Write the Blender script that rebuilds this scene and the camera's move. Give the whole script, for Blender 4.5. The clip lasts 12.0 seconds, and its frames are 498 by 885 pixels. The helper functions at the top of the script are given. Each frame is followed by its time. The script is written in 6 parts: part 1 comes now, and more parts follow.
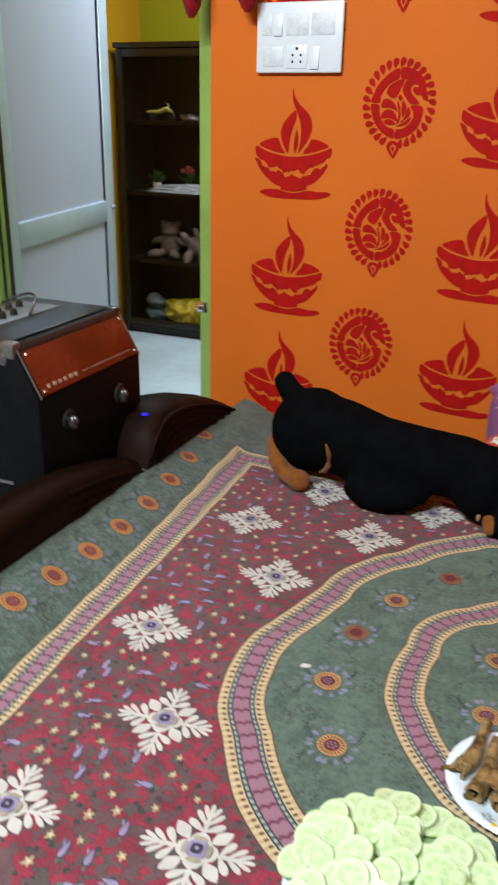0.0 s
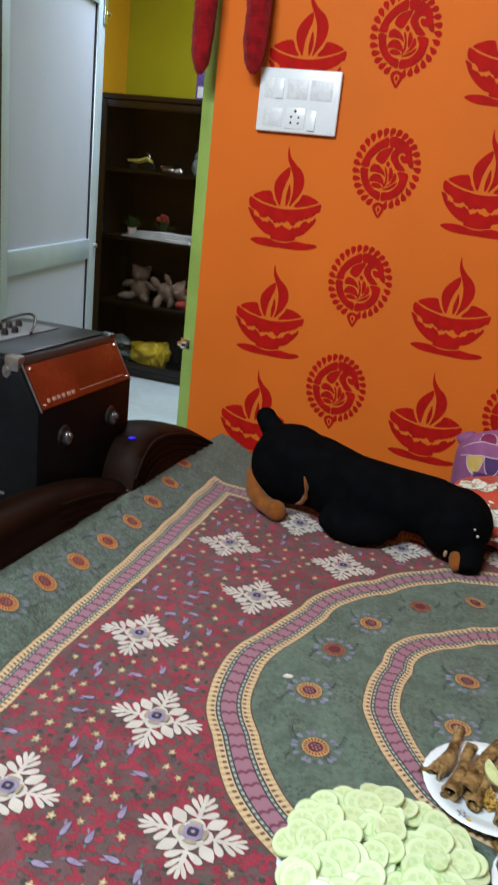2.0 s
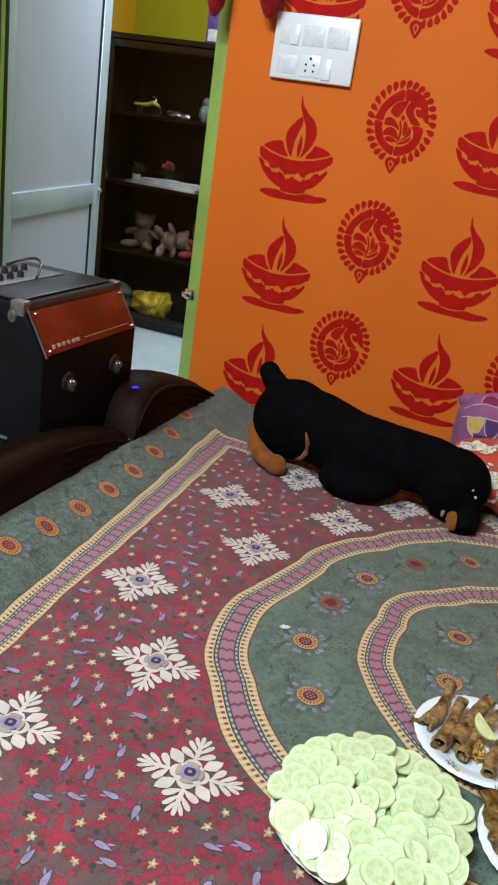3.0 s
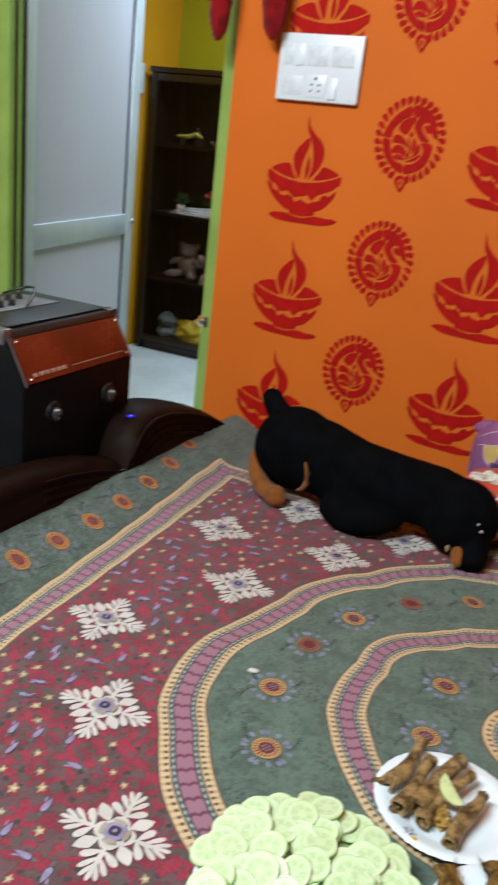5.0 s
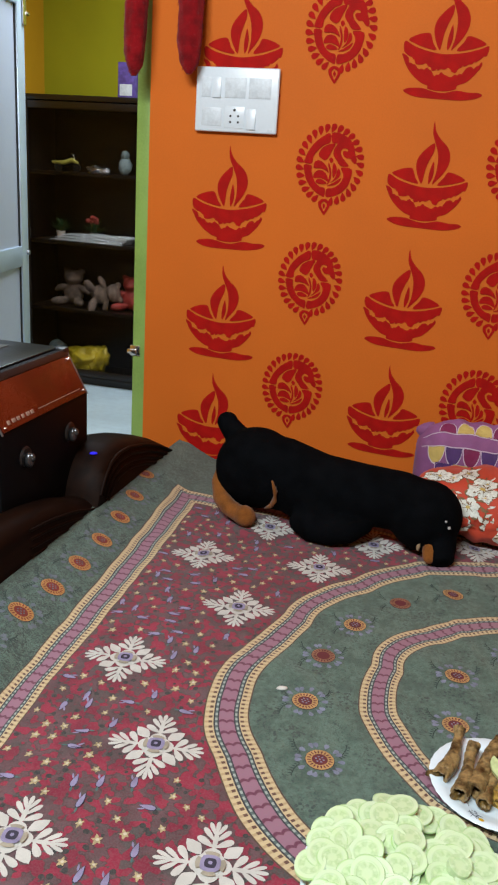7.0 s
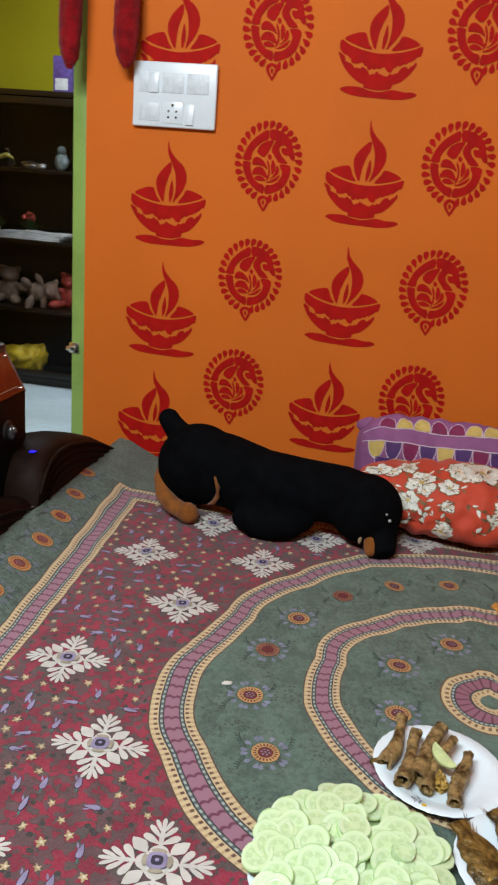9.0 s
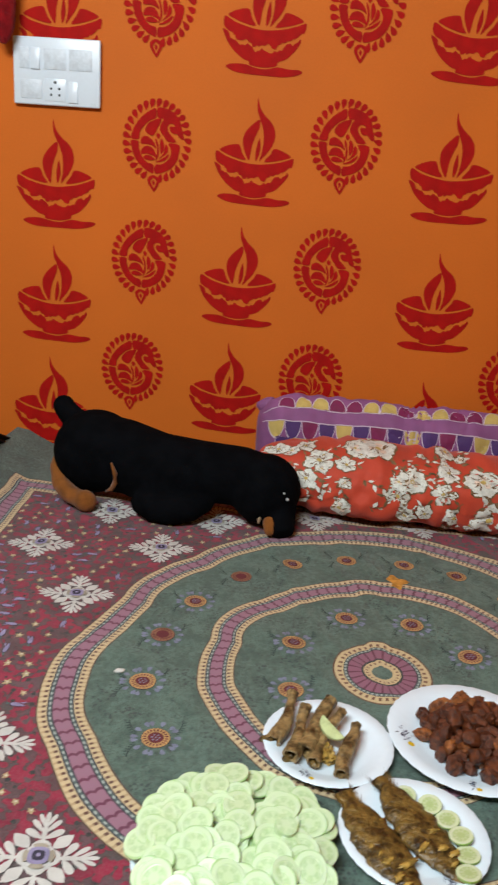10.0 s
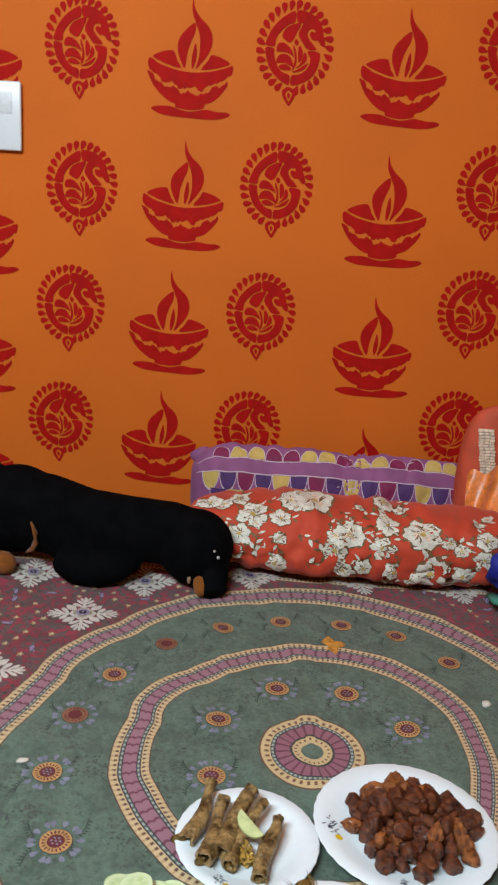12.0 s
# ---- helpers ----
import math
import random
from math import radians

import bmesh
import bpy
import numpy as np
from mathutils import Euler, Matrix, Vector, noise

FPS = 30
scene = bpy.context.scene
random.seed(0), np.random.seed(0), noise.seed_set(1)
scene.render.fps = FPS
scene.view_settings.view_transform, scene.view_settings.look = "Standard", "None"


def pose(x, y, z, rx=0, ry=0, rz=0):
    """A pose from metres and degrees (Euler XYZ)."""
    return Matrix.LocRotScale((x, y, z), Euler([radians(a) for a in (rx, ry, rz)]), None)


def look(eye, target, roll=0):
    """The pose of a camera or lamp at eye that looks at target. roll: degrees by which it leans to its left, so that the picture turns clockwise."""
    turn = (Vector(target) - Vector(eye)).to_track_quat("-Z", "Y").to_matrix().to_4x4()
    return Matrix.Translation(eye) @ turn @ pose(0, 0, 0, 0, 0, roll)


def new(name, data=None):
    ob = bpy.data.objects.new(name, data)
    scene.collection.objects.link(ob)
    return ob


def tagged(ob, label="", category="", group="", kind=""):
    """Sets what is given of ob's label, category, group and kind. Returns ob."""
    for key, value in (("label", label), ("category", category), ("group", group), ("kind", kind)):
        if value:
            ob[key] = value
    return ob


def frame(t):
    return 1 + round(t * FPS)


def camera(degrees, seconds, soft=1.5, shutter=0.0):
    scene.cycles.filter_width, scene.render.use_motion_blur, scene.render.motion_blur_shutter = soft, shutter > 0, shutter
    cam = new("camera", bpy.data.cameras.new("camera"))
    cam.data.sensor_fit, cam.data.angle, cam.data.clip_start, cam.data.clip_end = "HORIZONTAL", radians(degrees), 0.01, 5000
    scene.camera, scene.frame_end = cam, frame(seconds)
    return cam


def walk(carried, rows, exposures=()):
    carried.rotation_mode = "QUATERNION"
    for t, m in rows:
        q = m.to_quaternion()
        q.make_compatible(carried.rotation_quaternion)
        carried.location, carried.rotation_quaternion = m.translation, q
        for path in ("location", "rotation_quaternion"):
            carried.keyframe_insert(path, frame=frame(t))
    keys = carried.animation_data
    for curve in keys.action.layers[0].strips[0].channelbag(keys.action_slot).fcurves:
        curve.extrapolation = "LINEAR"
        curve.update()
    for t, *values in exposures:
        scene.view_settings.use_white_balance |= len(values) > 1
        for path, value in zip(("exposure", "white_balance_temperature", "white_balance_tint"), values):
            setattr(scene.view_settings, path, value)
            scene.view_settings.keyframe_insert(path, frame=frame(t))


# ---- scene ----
cam = camera(34.5, 12.0, soft=2.2, shutter=0.42)
PATH = [
    (0, (-0.085, 0.028, 1.306), (-0.811, 1.733, 0.555), 1.2),
    (0.3, (-0.1132, -0.0282, 1.2888), (-0.7273, 1.725, 0.5494), 5.68),
    (0.5, (-0.111, -0.048, 1.29), (-0.729, 1.709, 0.559), 5.4),
    (0.7, (-0.0982, -0.0633, 1.2865), (-0.6899, 1.7087, 0.5718), 4.66),
    (1, (-0.097, -0.08, 1.293), (-0.733, 1.693, 0.621), 3.5),
    (1.2, (-0.0951, -0.0875, 1.2918), (-0.7296, 1.7054, 0.6753), 3.73),
    (1.5, (-0.102, -0.093, 1.29), (-0.738, 1.711, 0.707), 4.1),
    (1.7, (-0.1095, -0.0905, 1.2883), (-0.7429, 1.7132, 0.7016), 4.43),
    (2, (-0.128, -0.091, 1.277), (-0.748, 1.708, 0.662), 6.3),
    (2.3, (-0.1262, -0.0814, 1.2738), (-0.6861, 1.7127, 0.5932), 8.04),
    (2.5, (-0.121, -0.082, 1.273), (-0.627, 1.731, 0.597), 8.6),
    (2.7, (-0.129, -0.0865, 1.2713), (-0.6538, 1.7094, 0.5655), 8.12),
    (3, (-0.14, -0.101, 1.275), (-0.724, 1.672, 0.555), 8.6),
    (3.2, (-0.143, -0.095, 1.279), (-0.686, 1.684, 0.545), 9.4),
    (4.8, (-0.029, 0.009, 1.281), (-0.731, 1.766, 0.632), 7.3),
    (5, (-0.02, 0.022, 1.273), (-0.777, 1.745, 0.598), 6.6),
    (5.2, (-0.022, 0.0273, 1.2789), (-0.8879, 1.6848, 0.575), 5.42),
    (5.5, (-0.031, 0.024, 1.286), (-0.909, 1.678, 0.585), 5.3),
    (5.7, (-0.069, 0.0029, 1.2939), (-0.9093, 1.6758, 0.5938), 4.18),
    (6, (-0.14, -0.044, 1.29), (-0.891, 1.68, 0.607), 3.5),
    (6.2, (-0.1687, -0.0651, 1.2871), (-0.7601, 1.7203, 0.6197), 5.51),
    (6.5, (-0.185, -0.083, 1.295), (-0.674, 1.752, 0.665), 4.4),
    (8.5, (-0.21, -0.078, 1.286), (-0.599, 1.784, 0.668), 4.9),
    (8.7, (-0.2058, -0.0796, 1.2884), (-0.5641, 1.7882, 0.6704), 5.13),
    (9, (-0.197, -0.083, 1.288), (-0.525, 1.792, 0.675), 4.5),
    (9.3, (-0.1882, -0.0923, 1.2828), (-0.4971, 1.7841, 0.6644), 2.39),
    (9.5, (-0.185, -0.092, 1.29), (-0.438, 1.798, 0.686), 2.9),
    (9.7, (-0.1744, -0.0835, 1.2803), (-0.354, 1.8063, 0.6536), 4.56),
    (10, (-0.135, -0.063, 1.284), (-0.277, 1.827, 0.648), 4.1),
    (10.2, (-0.1028, -0.0394, 1.2876), (-0.2444, 1.8484, 0.6454), 3.78),
    (10.5, (-0.061, -0.01, 1.297), (-0.31, 1.875, 0.675), 3.1),
    (10.7, (-0.044, 0.0052, 1.2951), (-0.375, 1.8734, 0.6649), 3.31),
    (11, (-0.032, 0.016, 1.297), (-0.398, 1.879, 0.67), 3),
    (11.2, (-0.0328, 0.0161, 1.2995), (-0.2801, 1.9063, 0.7105), 1.61),
    (11.5, (-0.048, 0.022, 1.3), (-0.168, 1.944, 0.761), 1),
    (11.7, (-0.0619, 0.0277, 1.2996), (-0.1476, 1.9539, 0.7692), 1.38),
    (12, (-0.075, 0.032, 1.297), (-0.131, 1.956, 0.753), 3.9),
]
walk(cam, [(t, look(eye, target, roll)) for t, eye, target, roll in PATH], [(0.0, 0.25), (1.5, 0.15), (2.5, 0.08), (3.2, 0.12), (4.0, 0.12), (5.5, 0.2), (6.5, 0.05), (9.0, 0.0), (12.0, 0.0)])

# ---- world and lamps ----
world = bpy.data.worlds.new("night")
world.use_nodes = True
world.node_tree.nodes["Background"].inputs[0].default_value = (0.55, 0.6, 0.7, 1)
world.node_tree.nodes["Background"].inputs[1].default_value = 0.02
scene.world = world


def area_lamp(name, eye, target, sx, sy, watts, colour):
    data = bpy.data.lights.new(name, "AREA")
    data.shape, data.size, data.size_y, data.energy, data.color = "RECTANGLE", sx, sy, watts, colour
    ob = new(name, data)
    ob.matrix_world = look(eye, target)
    return ob


area_lamp("ceiling_tube_light", (-0.85, -0.60, 2.62), (-0.5, 1.4, 0.6), 1.2, 0.25, 80, (0.86, 0.95, 1.0))
# unseen source, added to brighten the hall's floor, door and cabinet
area_lamp("hall_unseen_light", (-1.5, 3.5, 2.7), (-1.6, 3.6, 0.0), 1.2, 0.2, 54, (0.74, 0.87, 1.0))

# ---- materials ----


class V:
    """A number in a node tree; arithmetic on it makes math nodes."""

    def __init__(self, tree, socket):
        self.t, self.s = tree, socket

    def op(self, kind, *others):
        n = self.t.nodes.new("ShaderNodeMath")
        n.operation = kind
        for i, o in enumerate((self, *others)):
            if isinstance(o, V):
                self.t.links.new(o.s, n.inputs[i])
            else:
                n.inputs[i].default_value = o
        return V(self.t, n.outputs[0])

    def __add__(self, o): return self.op("ADD", o)
    def __sub__(self, o): return self.op("SUBTRACT", o)
    def __mul__(self, o): return self.op("MULTIPLY", o)
    def __truediv__(self, o): return self.op("DIVIDE", o)
    def __neg__(self): return self * -1.0
    def gt(self, o): return self.op("GREATER_THAN", o)
    def lt(self, o): return self.op("LESS_THAN", o)
    def sin(self): return self.op("SINE")
    def cos(self): return self.op("COSINE")
    def sqrt(self): return self.op("SQRT")
    def abs(self): return self.op("ABSOLUTE")
    def max(self, o): return self.op("MAXIMUM", o)
    def min(self, o): return self.op("MINIMUM", o)
    def fract(self): return self.op("FRACT")
    def pingpong(self, o): return self.op("PINGPONG", o)

    def step(self, a, b):
        n = self.t.nodes.new("ShaderNodeMapRange")
        n.interpolation_type = "SMOOTHSTEP"
        self.t.links.new(self.s, n.inputs[0])
        n.inputs[1].default_value, n.inputs[2].default_value = a, b
        return V(self.t, n.outputs[0])

    def between(self, a, b, e=0.0006):
        return self.step(a - e, a + e) - self.step(b - e, b + e)


def blend(tree, fac, a, b):
    n = tree.nodes.new("ShaderNodeMix")
    n.data_type = "RGBA"
    tree.links.new(fac.s if isinstance(fac, V) else fac, n.inputs[0])
    for i, c in ((6, a), (7, b)):
        if isinstance(c, tuple):
            n.inputs[i].default_value = (*c, 1)
        else:
            tree.links.new(c, n.inputs[i])
    return n.outputs[2]


def tex(tree, kind, vec, **inputs):
    n = tree.nodes.new(kind)
    if kind == "ShaderNodeTexVoronoi" and "Smoothness" in inputs:
        n.feature = "SMOOTH_F1"
    tree.links.new(vec, n.inputs["Vector"])
    for k, v in inputs.items():
        n.inputs[k].default_value = v
    return n


def scaled(tree, vec, s, rot=0.0):
    n = tree.nodes.new("ShaderNodeMapping")
    n.inputs["Scale"].default_value = s
    n.inputs["Rotation"].default_value = (0, 0, rot)
    tree.links.new(vec, n.inputs[0])
    return n.outputs[0]


def start(name, rough=0.6, metal=0.0, spec=0.5):
    m = bpy.data.materials.new(name)
    m.use_nodes = True
    tree = m.node_tree
    b = tree.nodes["Principled BSDF"]
    b.inputs["Roughness"].default_value, b.inputs["Metallic"].default_value = rough, metal
    b.inputs["Specular IOR Level"].default_value = spec
    pos = tree.nodes.new("ShaderNodeTexCoord").outputs["Object"]
    return m, tree, b, pos


def bump(tree, b, height, strength, distance):
    n = tree.nodes.new("ShaderNodeBump")
    n.inputs["Strength"].default_value, n.inputs["Distance"].default_value = strength, distance
    tree.links.new(height, n.inputs["Height"])
    tree.links.new(n.outputs[0], b.inputs["Normal"])


def mat(name, col, rough=0.6, metal=0.0, vary=0.15, scale=8.0, grain=120.0, relief=0.15, spec=0.5, col2=None, sheen=0.0, coat=0.0, depth=0.001):
    """A surface with mottling at two scales and a fine relief."""
    m, tree, b, pos = start(name, rough, metal, spec)
    big = tex(tree, "ShaderNodeTexNoise", pos, Scale=scale, Detail=4.0)
    fine = tex(tree, "ShaderNodeTexNoise", pos, Scale=grain, Detail=3.0)
    mixed = V(tree, big.outputs[0]) * 0.65 + V(tree, fine.outputs[0]) * 0.35
    fac = mixed.step(0.34, 0.66)
    dark = tuple(c * (1 - vary) for c in col)
    light = col2 or tuple(min(1, c * (1 + vary)) for c in col)
    tree.links.new(blend(tree, fac, dark, light), b.inputs["Base Color"])
    r = mixed * 0.25 + (rough - 0.125)
    tree.links.new(r.s, b.inputs["Roughness"])
    if relief:
        bump(tree, b, fine.outputs[0], relief, depth)
    if sheen:
        b.inputs["Sheen Weight"].default_value = sheen
    if coat:
        b.inputs["Coat Weight"].default_value = coat
        b.inputs["Coat Roughness"].default_value = 0.12
    return m


def wood(name, c1, c2, axis=2, rough=0.35, spec=0.5):
    m, tree, b, pos = start(name, rough, 0.0, spec)
    s = [40.0, 40.0, 40.0]
    s[axis] = 3.0
    n = tex(tree, "ShaderNodeTexNoise", scaled(tree, pos, s), Scale=1.0, Detail=5.0, Distortion=0.6)
    tree.links.new(blend(tree, V(tree, n.outputs[0]).step(0.3, 0.7), c1, c2), b.inputs["Base Color"])
    bump(tree, b, n.outputs[0], 0.12, 0.001)
    return m


ORANGE = mat("orange_wall_paint", (0.58, 0.129, 0.011), 0.7, spec=0.2, vary=0.06, scale=2.5, grain=260, relief=0.12, depth=0.0006)
STENCIL = mat("red_stencil_paint", (0.36, 0.0062, 0.0042), 0.7, spec=0.1, vary=0.14, scale=25, grain=300, relief=0.12, depth=0.0006)
YELLOW = mat("ochre_wall_paint", (0.55, 0.27, 0.010), 0.7, spec=0.2, vary=0.08, scale=2.5, grain=220, relief=0.12, depth=0.0006)
OLIVE = mat("olive_wall_paint", (0.31, 0.285, 0.008), 0.7, spec=0.2, vary=0.08, scale=2.5, grain=220, relief=0.12, depth=0.0006)
GREEN = mat("green_gloss_paint", (0.225, 0.36, 0.085), 0.35, vary=0.12, scale=9, grain=180, relief=0.1)
WHITEWASH = mat("white_ceiling_paint", (0.78, 0.77, 0.74), 0.7, vary=0.04, relief=0.1)
MARBLE = mat("pale_marble_floor", (0.50, 0.61, 0.67), 0.38, vary=0.10, scale=3.5, grain=22, relief=0.0)
ALU = mat("aluminium_profile", (0.54, 0.65, 0.78), 0.38, 0.4, vary=0.06, relief=0.03)
FROST = mat("pale_door_panel", (0.48, 0.52, 0.63), 0.35, vary=0.05, scale=1.5, relief=0.03)
DARKWOOD = wood("dark_cabinet_wood", (0.0035, 0.0019, 0.0013), (0.009, 0.0043, 0.0029))
BEDWOOD = wood("brown_bed_wood", (0.0065, 0.0028, 0.0017), (0.0135, 0.0056, 0.0032), 1, 0.55, 0.06)
SWITCH = mat("white_switch_plastic", (0.66, 0.73, 0.79), 0.3, vary=0.03, relief=0.02)
GREYPLASTIC = mat("grey_blank_plastic", (0.60, 0.66, 0.71), 0.45, vary=0.08, scale=60, relief=0.05)
BLACKHOLE = mat("black_plastic", (0.012, 0.012, 0.013), 0.4, vary=0.2, relief=0.05)
VINYL = mat("black_amp_vinyl", (0.0028, 0.0036, 0.005), 0.55, spec=0.12, vary=0.3, scale=60, grain=500, relief=0.5, depth=0.0008)
AMPTOP = mat("grey_amp_panel", (0.008, 0.009, 0.011), 0.3, spec=0.3, vary=0.2, relief=0.03)
AMPRED = mat("rust_red_grille_panel", (0.115, 0.015, 0.005), 0.26, vary=0.3, scale=7, grain=400, relief=0.2, depth=0.0005)
CHROME = mat("chrome_metal", (0.75, 0.74, 0.72), 0.22, 1.0, vary=0.08, relief=0.03)
CABLE = mat("grey_cable_rubber", (0.22, 0.22, 0.23), 0.5, vary=0.1, relief=0.05)
# glows to imitate a blue light mirrored in the footboard
BLUEGLINT = mat("blue_glint", (0.02, 0.015, 0.7), 0.2, vary=0.05, relief=0.0)
BLUEGLINT.node_tree.nodes["Principled BSDF"].inputs["Emission Color"].default_value = (0.03, 0.02, 1.0, 1)
BLUEGLINT.node_tree.nodes["Principled BSDF"].inputs["Emission Strength"].default_value = 0.3
HALOPRINT = mat("slate_grey_print", (0.125, 0.140, 0.165), 0.85, vary=0.2, scale=60, grain=900, relief=0.25, depth=0.0005)
EMBER = mat("ember_red_print", (0.19, 0.028, 0.020), 0.85, vary=0.2, scale=60, grain=900, relief=0.25, depth=0.0005)
GOLDPRINT = mat("gold_orange_print", (0.42, 0.21, 0.065), 0.85, vary=0.15, scale=60, grain=900, relief=0.25, depth=0.0005)
BEIGEPRINT = mat("grey_beige_print", (0.34, 0.30, 0.23), 0.85, vary=0.15, scale=60, grain=900, relief=0.25, depth=0.0005)
CERAMIC = mat("white_ceramic_glaze", (0.75, 0.87, 0.94), 0.12, vary=0.02, relief=0.01, coat=0.4)
PLATEPRINT = mat("blue_grey_plate_print", (0.055, 0.065, 0.11), 0.2, vary=0.3, scale=80, relief=0.0)
PRINTYELLOW = mat("yellow_plate_print", (0.75, 0.5, 0.02), 0.2, vary=0.1, relief=0.0)
PLUSHBLACK = mat("black_plush_fur", (0.0022, 0.0025, 0.0032), 0.95, vary=0.4, scale=30, grain=420, relief=0.8, spec=0.04, depth=0.002)
PLUSHTAN = mat("tan_plush_fur", (0.21, 0.070, 0.014), 0.9, vary=0.3, scale=30, grain=420, relief=0.8, spec=0.1, sheen=0.1, depth=0.002)
PLUSHPALE = mat("pale_felt", (0.36, 0.25, 0.15), 0.9, vary=0.1, relief=0.4)
REDFUR = mat("red_plush_fur", (0.21, 0.004, 0.007), 0.9, vary=0.35, scale=40, grain=350, relief=0.9, spec=0.1, sheen=0.12, depth=0.003)
BADGE = mat("worn_badge_metal", (0.34, 0.22, 0.17), 0.4, vary=0.25, scale=80, relief=0.1)
PETAL = mat("cream_printed_petals", (0.55, 0.53, 0.49), 0.85, vary=0.1, scale=40, grain=900, relief=0.25, depth=0.0005)
LILAC = mat("lilac_print", (0.26, 0.225, 0.355), 0.85, vary=0.18, scale=60, grain=900, relief=0.25, depth=0.0005)
INK = mat("dark_ink_print", (0.035, 0.03, 0.05), 0.85, vary=0.2, scale=40, grain=900, relief=0.25, depth=0.0005)
RUST = mat("rust_orange_print", (0.24, 0.115, 0.062), 0.85, vary=0.25, scale=60, grain=900, relief=0.25, depth=0.0005)
WINE = mat("wine_print", (0.13, 0.025, 0.03), 0.85, vary=0.2, scale=60, grain=900, relief=0.25, depth=0.0005)
STRAW = mat("straw_yellow_print", (0.46, 0.27, 0.105), 0.85, vary=0.12, scale=60, grain=900, relief=0.25, depth=0.0005)
BLUEPRINT = mat("grey_blue_print", (0.19, 0.205, 0.28), 0.85, vary=0.2, scale=60, grain=900, relief=0.25, depth=0.0005)
STAIN = mat("orange_gravy_stain", (0.52, 0.24, 0.04), 0.7, vary=0.3, scale=60, relief=0.1)
REDCLOTH = mat("coral_red_cotton", (0.49, 0.047, 0.017), 0.75, vary=0.14, scale=12, grain=700, relief=0.3, depth=0.0006, sheen=0.1)
FLOWERWHITE = mat("white_flower_print", (0.72, 0.72, 0.64), 0.75, vary=0.25, scale=130, grain=700, relief=0.3, depth=0.0006, col2=(0.74, 0.74, 0.67))
FLOWERDARK = mat("brown_leaf_print", (0.17, 0.095, 0.04), 0.75, vary=0.3, scale=45, grain=700, relief=0.3, depth=0.0006)
PURPLE = mat("mauve_purple_cotton", (0.225, 0.070, 0.190), 0.75, vary=0.15, scale=14, grain=700, relief=0.3, depth=0.0006, sheen=0.1)
PLUM = mat("plum_print", (0.18, 0.010, 0.065), 0.75, vary=0.15, scale=30, grain=700, relief=0.3, depth=0.0006)
VIOLET = mat("dark_violet_print", (0.065, 0.022, 0.12), 0.75, vary=0.15, scale=30, grain=700, relief=0.3, depth=0.0006)
MUSTARD = mat("mustard_print", (0.50, 0.36, 0.10), 0.75, vary=0.12, scale=30, grain=700, relief=0.3, depth=0.0006)
PIPING = mat("pale_lilac_print_line", (0.55, 0.44, 0.52), 0.75, vary=0.08, relief=0.2)
BLUECLOTH = mat("royal_blue_cloth", (0.008, 0.016, 0.28), 0.7, vary=0.2, scale=20, grain=500, relief=0.3)
TEALCLOTH = mat("teal_green_cloth", (0.05, 0.22, 0.16), 0.7, vary=0.2, scale=20, grain=500, relief=0.3)
CORALCUSHION = mat("coral_cushion_cloth", (0.50, 0.075, 0.035), 0.75, vary=0.14, scale=18, grain=600, relief=0.3)
SATIN = mat("orange_satin_frill", (0.70, 0.20, 0.04), 0.35, vary=0.25, scale=30, relief=0.2, sheen=0.3)
LACE = mat("cream_lace", (0.68, 0.55, 0.44), 0.8, vary=0.2, scale=90, relief=0.4)
MATTRESS = mat("mattress_ticking", (0.35, 0.33, 0.30), 0.85, vary=0.1, relief=0.3)
FRIEDFISH = mat("brown_fried_fish", (0.100, 0.056, 0.017), 0.40, vary=0.6, scale=60, grain=200, relief=0.9, col2=(0.36, 0.235, 0.095), depth=0.003, coat=0.15)
DARKFISH = mat("dark_fried_fish_skin", (0.040, 0.022, 0.006), 0.40, vary=0.5, scale=75, grain=190, relief=0.9, col2=(0.205, 0.120, 0.026), depth=0.003, coat=0.08)
CAVITY = mat("dark_fish_cavity", (0.03, 0.016, 0.01), 0.6, vary=0.3, relief=0.4)
FISHYELLOW = mat("turmeric_yellow_flesh", (0.36, 0.22, 0.045), 0.5, vary=0.4, scale=120, relief=0.5)
STEEL = mat("dull_steel", (0.20, 0.205, 0.215), 0.36, 0.75, vary=0.2, scale=30, relief=0.05)
DULLCHROME = mat("tarnished_steel", (0.11, 0.11, 0.115), 0.3, 0.8, vary=0.3, scale=60, relief=0.05)
STRIP = mat("grey_control_strip", (0.16, 0.17, 0.18), 0.35, 0.3, vary=0.1, scale=30, relief=0.03)
SPRIGINK = mat("dark_green_sprig_print", (0.034, 0.052, 0.046), 0.85, vary=0.2, scale=60, grain=900, relief=0.25, depth=0.0005)
TEALPRINT = mat("teal_print", (0.07, 0.14, 0.13), 0.85, vary=0.2, scale=60, grain=900, relief=0.25, depth=0.0005)
PALESTAR = mat("pale_yellow_print", (0.42, 0.33, 0.18), 0.85, vary=0.25, scale=120, grain=900, relief=0.25, depth=0.0005)
ORANGEMEAT = mat("orange_brown_fried_meat", (0.15, 0.030, 0.005), 0.42, vary=0.5, scale=1.7, grain=8, relief=0.4, col2=(0.40, 0.125, 0.024), depth=0.10, coat=0.15)
FRIEDMEAT = mat("red_brown_fried_meat", (0.050, 0.009, 0.003), 0.42, vary=0.5, scale=1.5, grain=8, relief=0.4, col2=(0.18, 0.044, 0.010), depth=0.10, coat=0.15)
WEDGE = mat("pale_lime_flesh", (0.50, 0.56, 0.27), 0.3, vary=0.12, scale=60, relief=0.2)
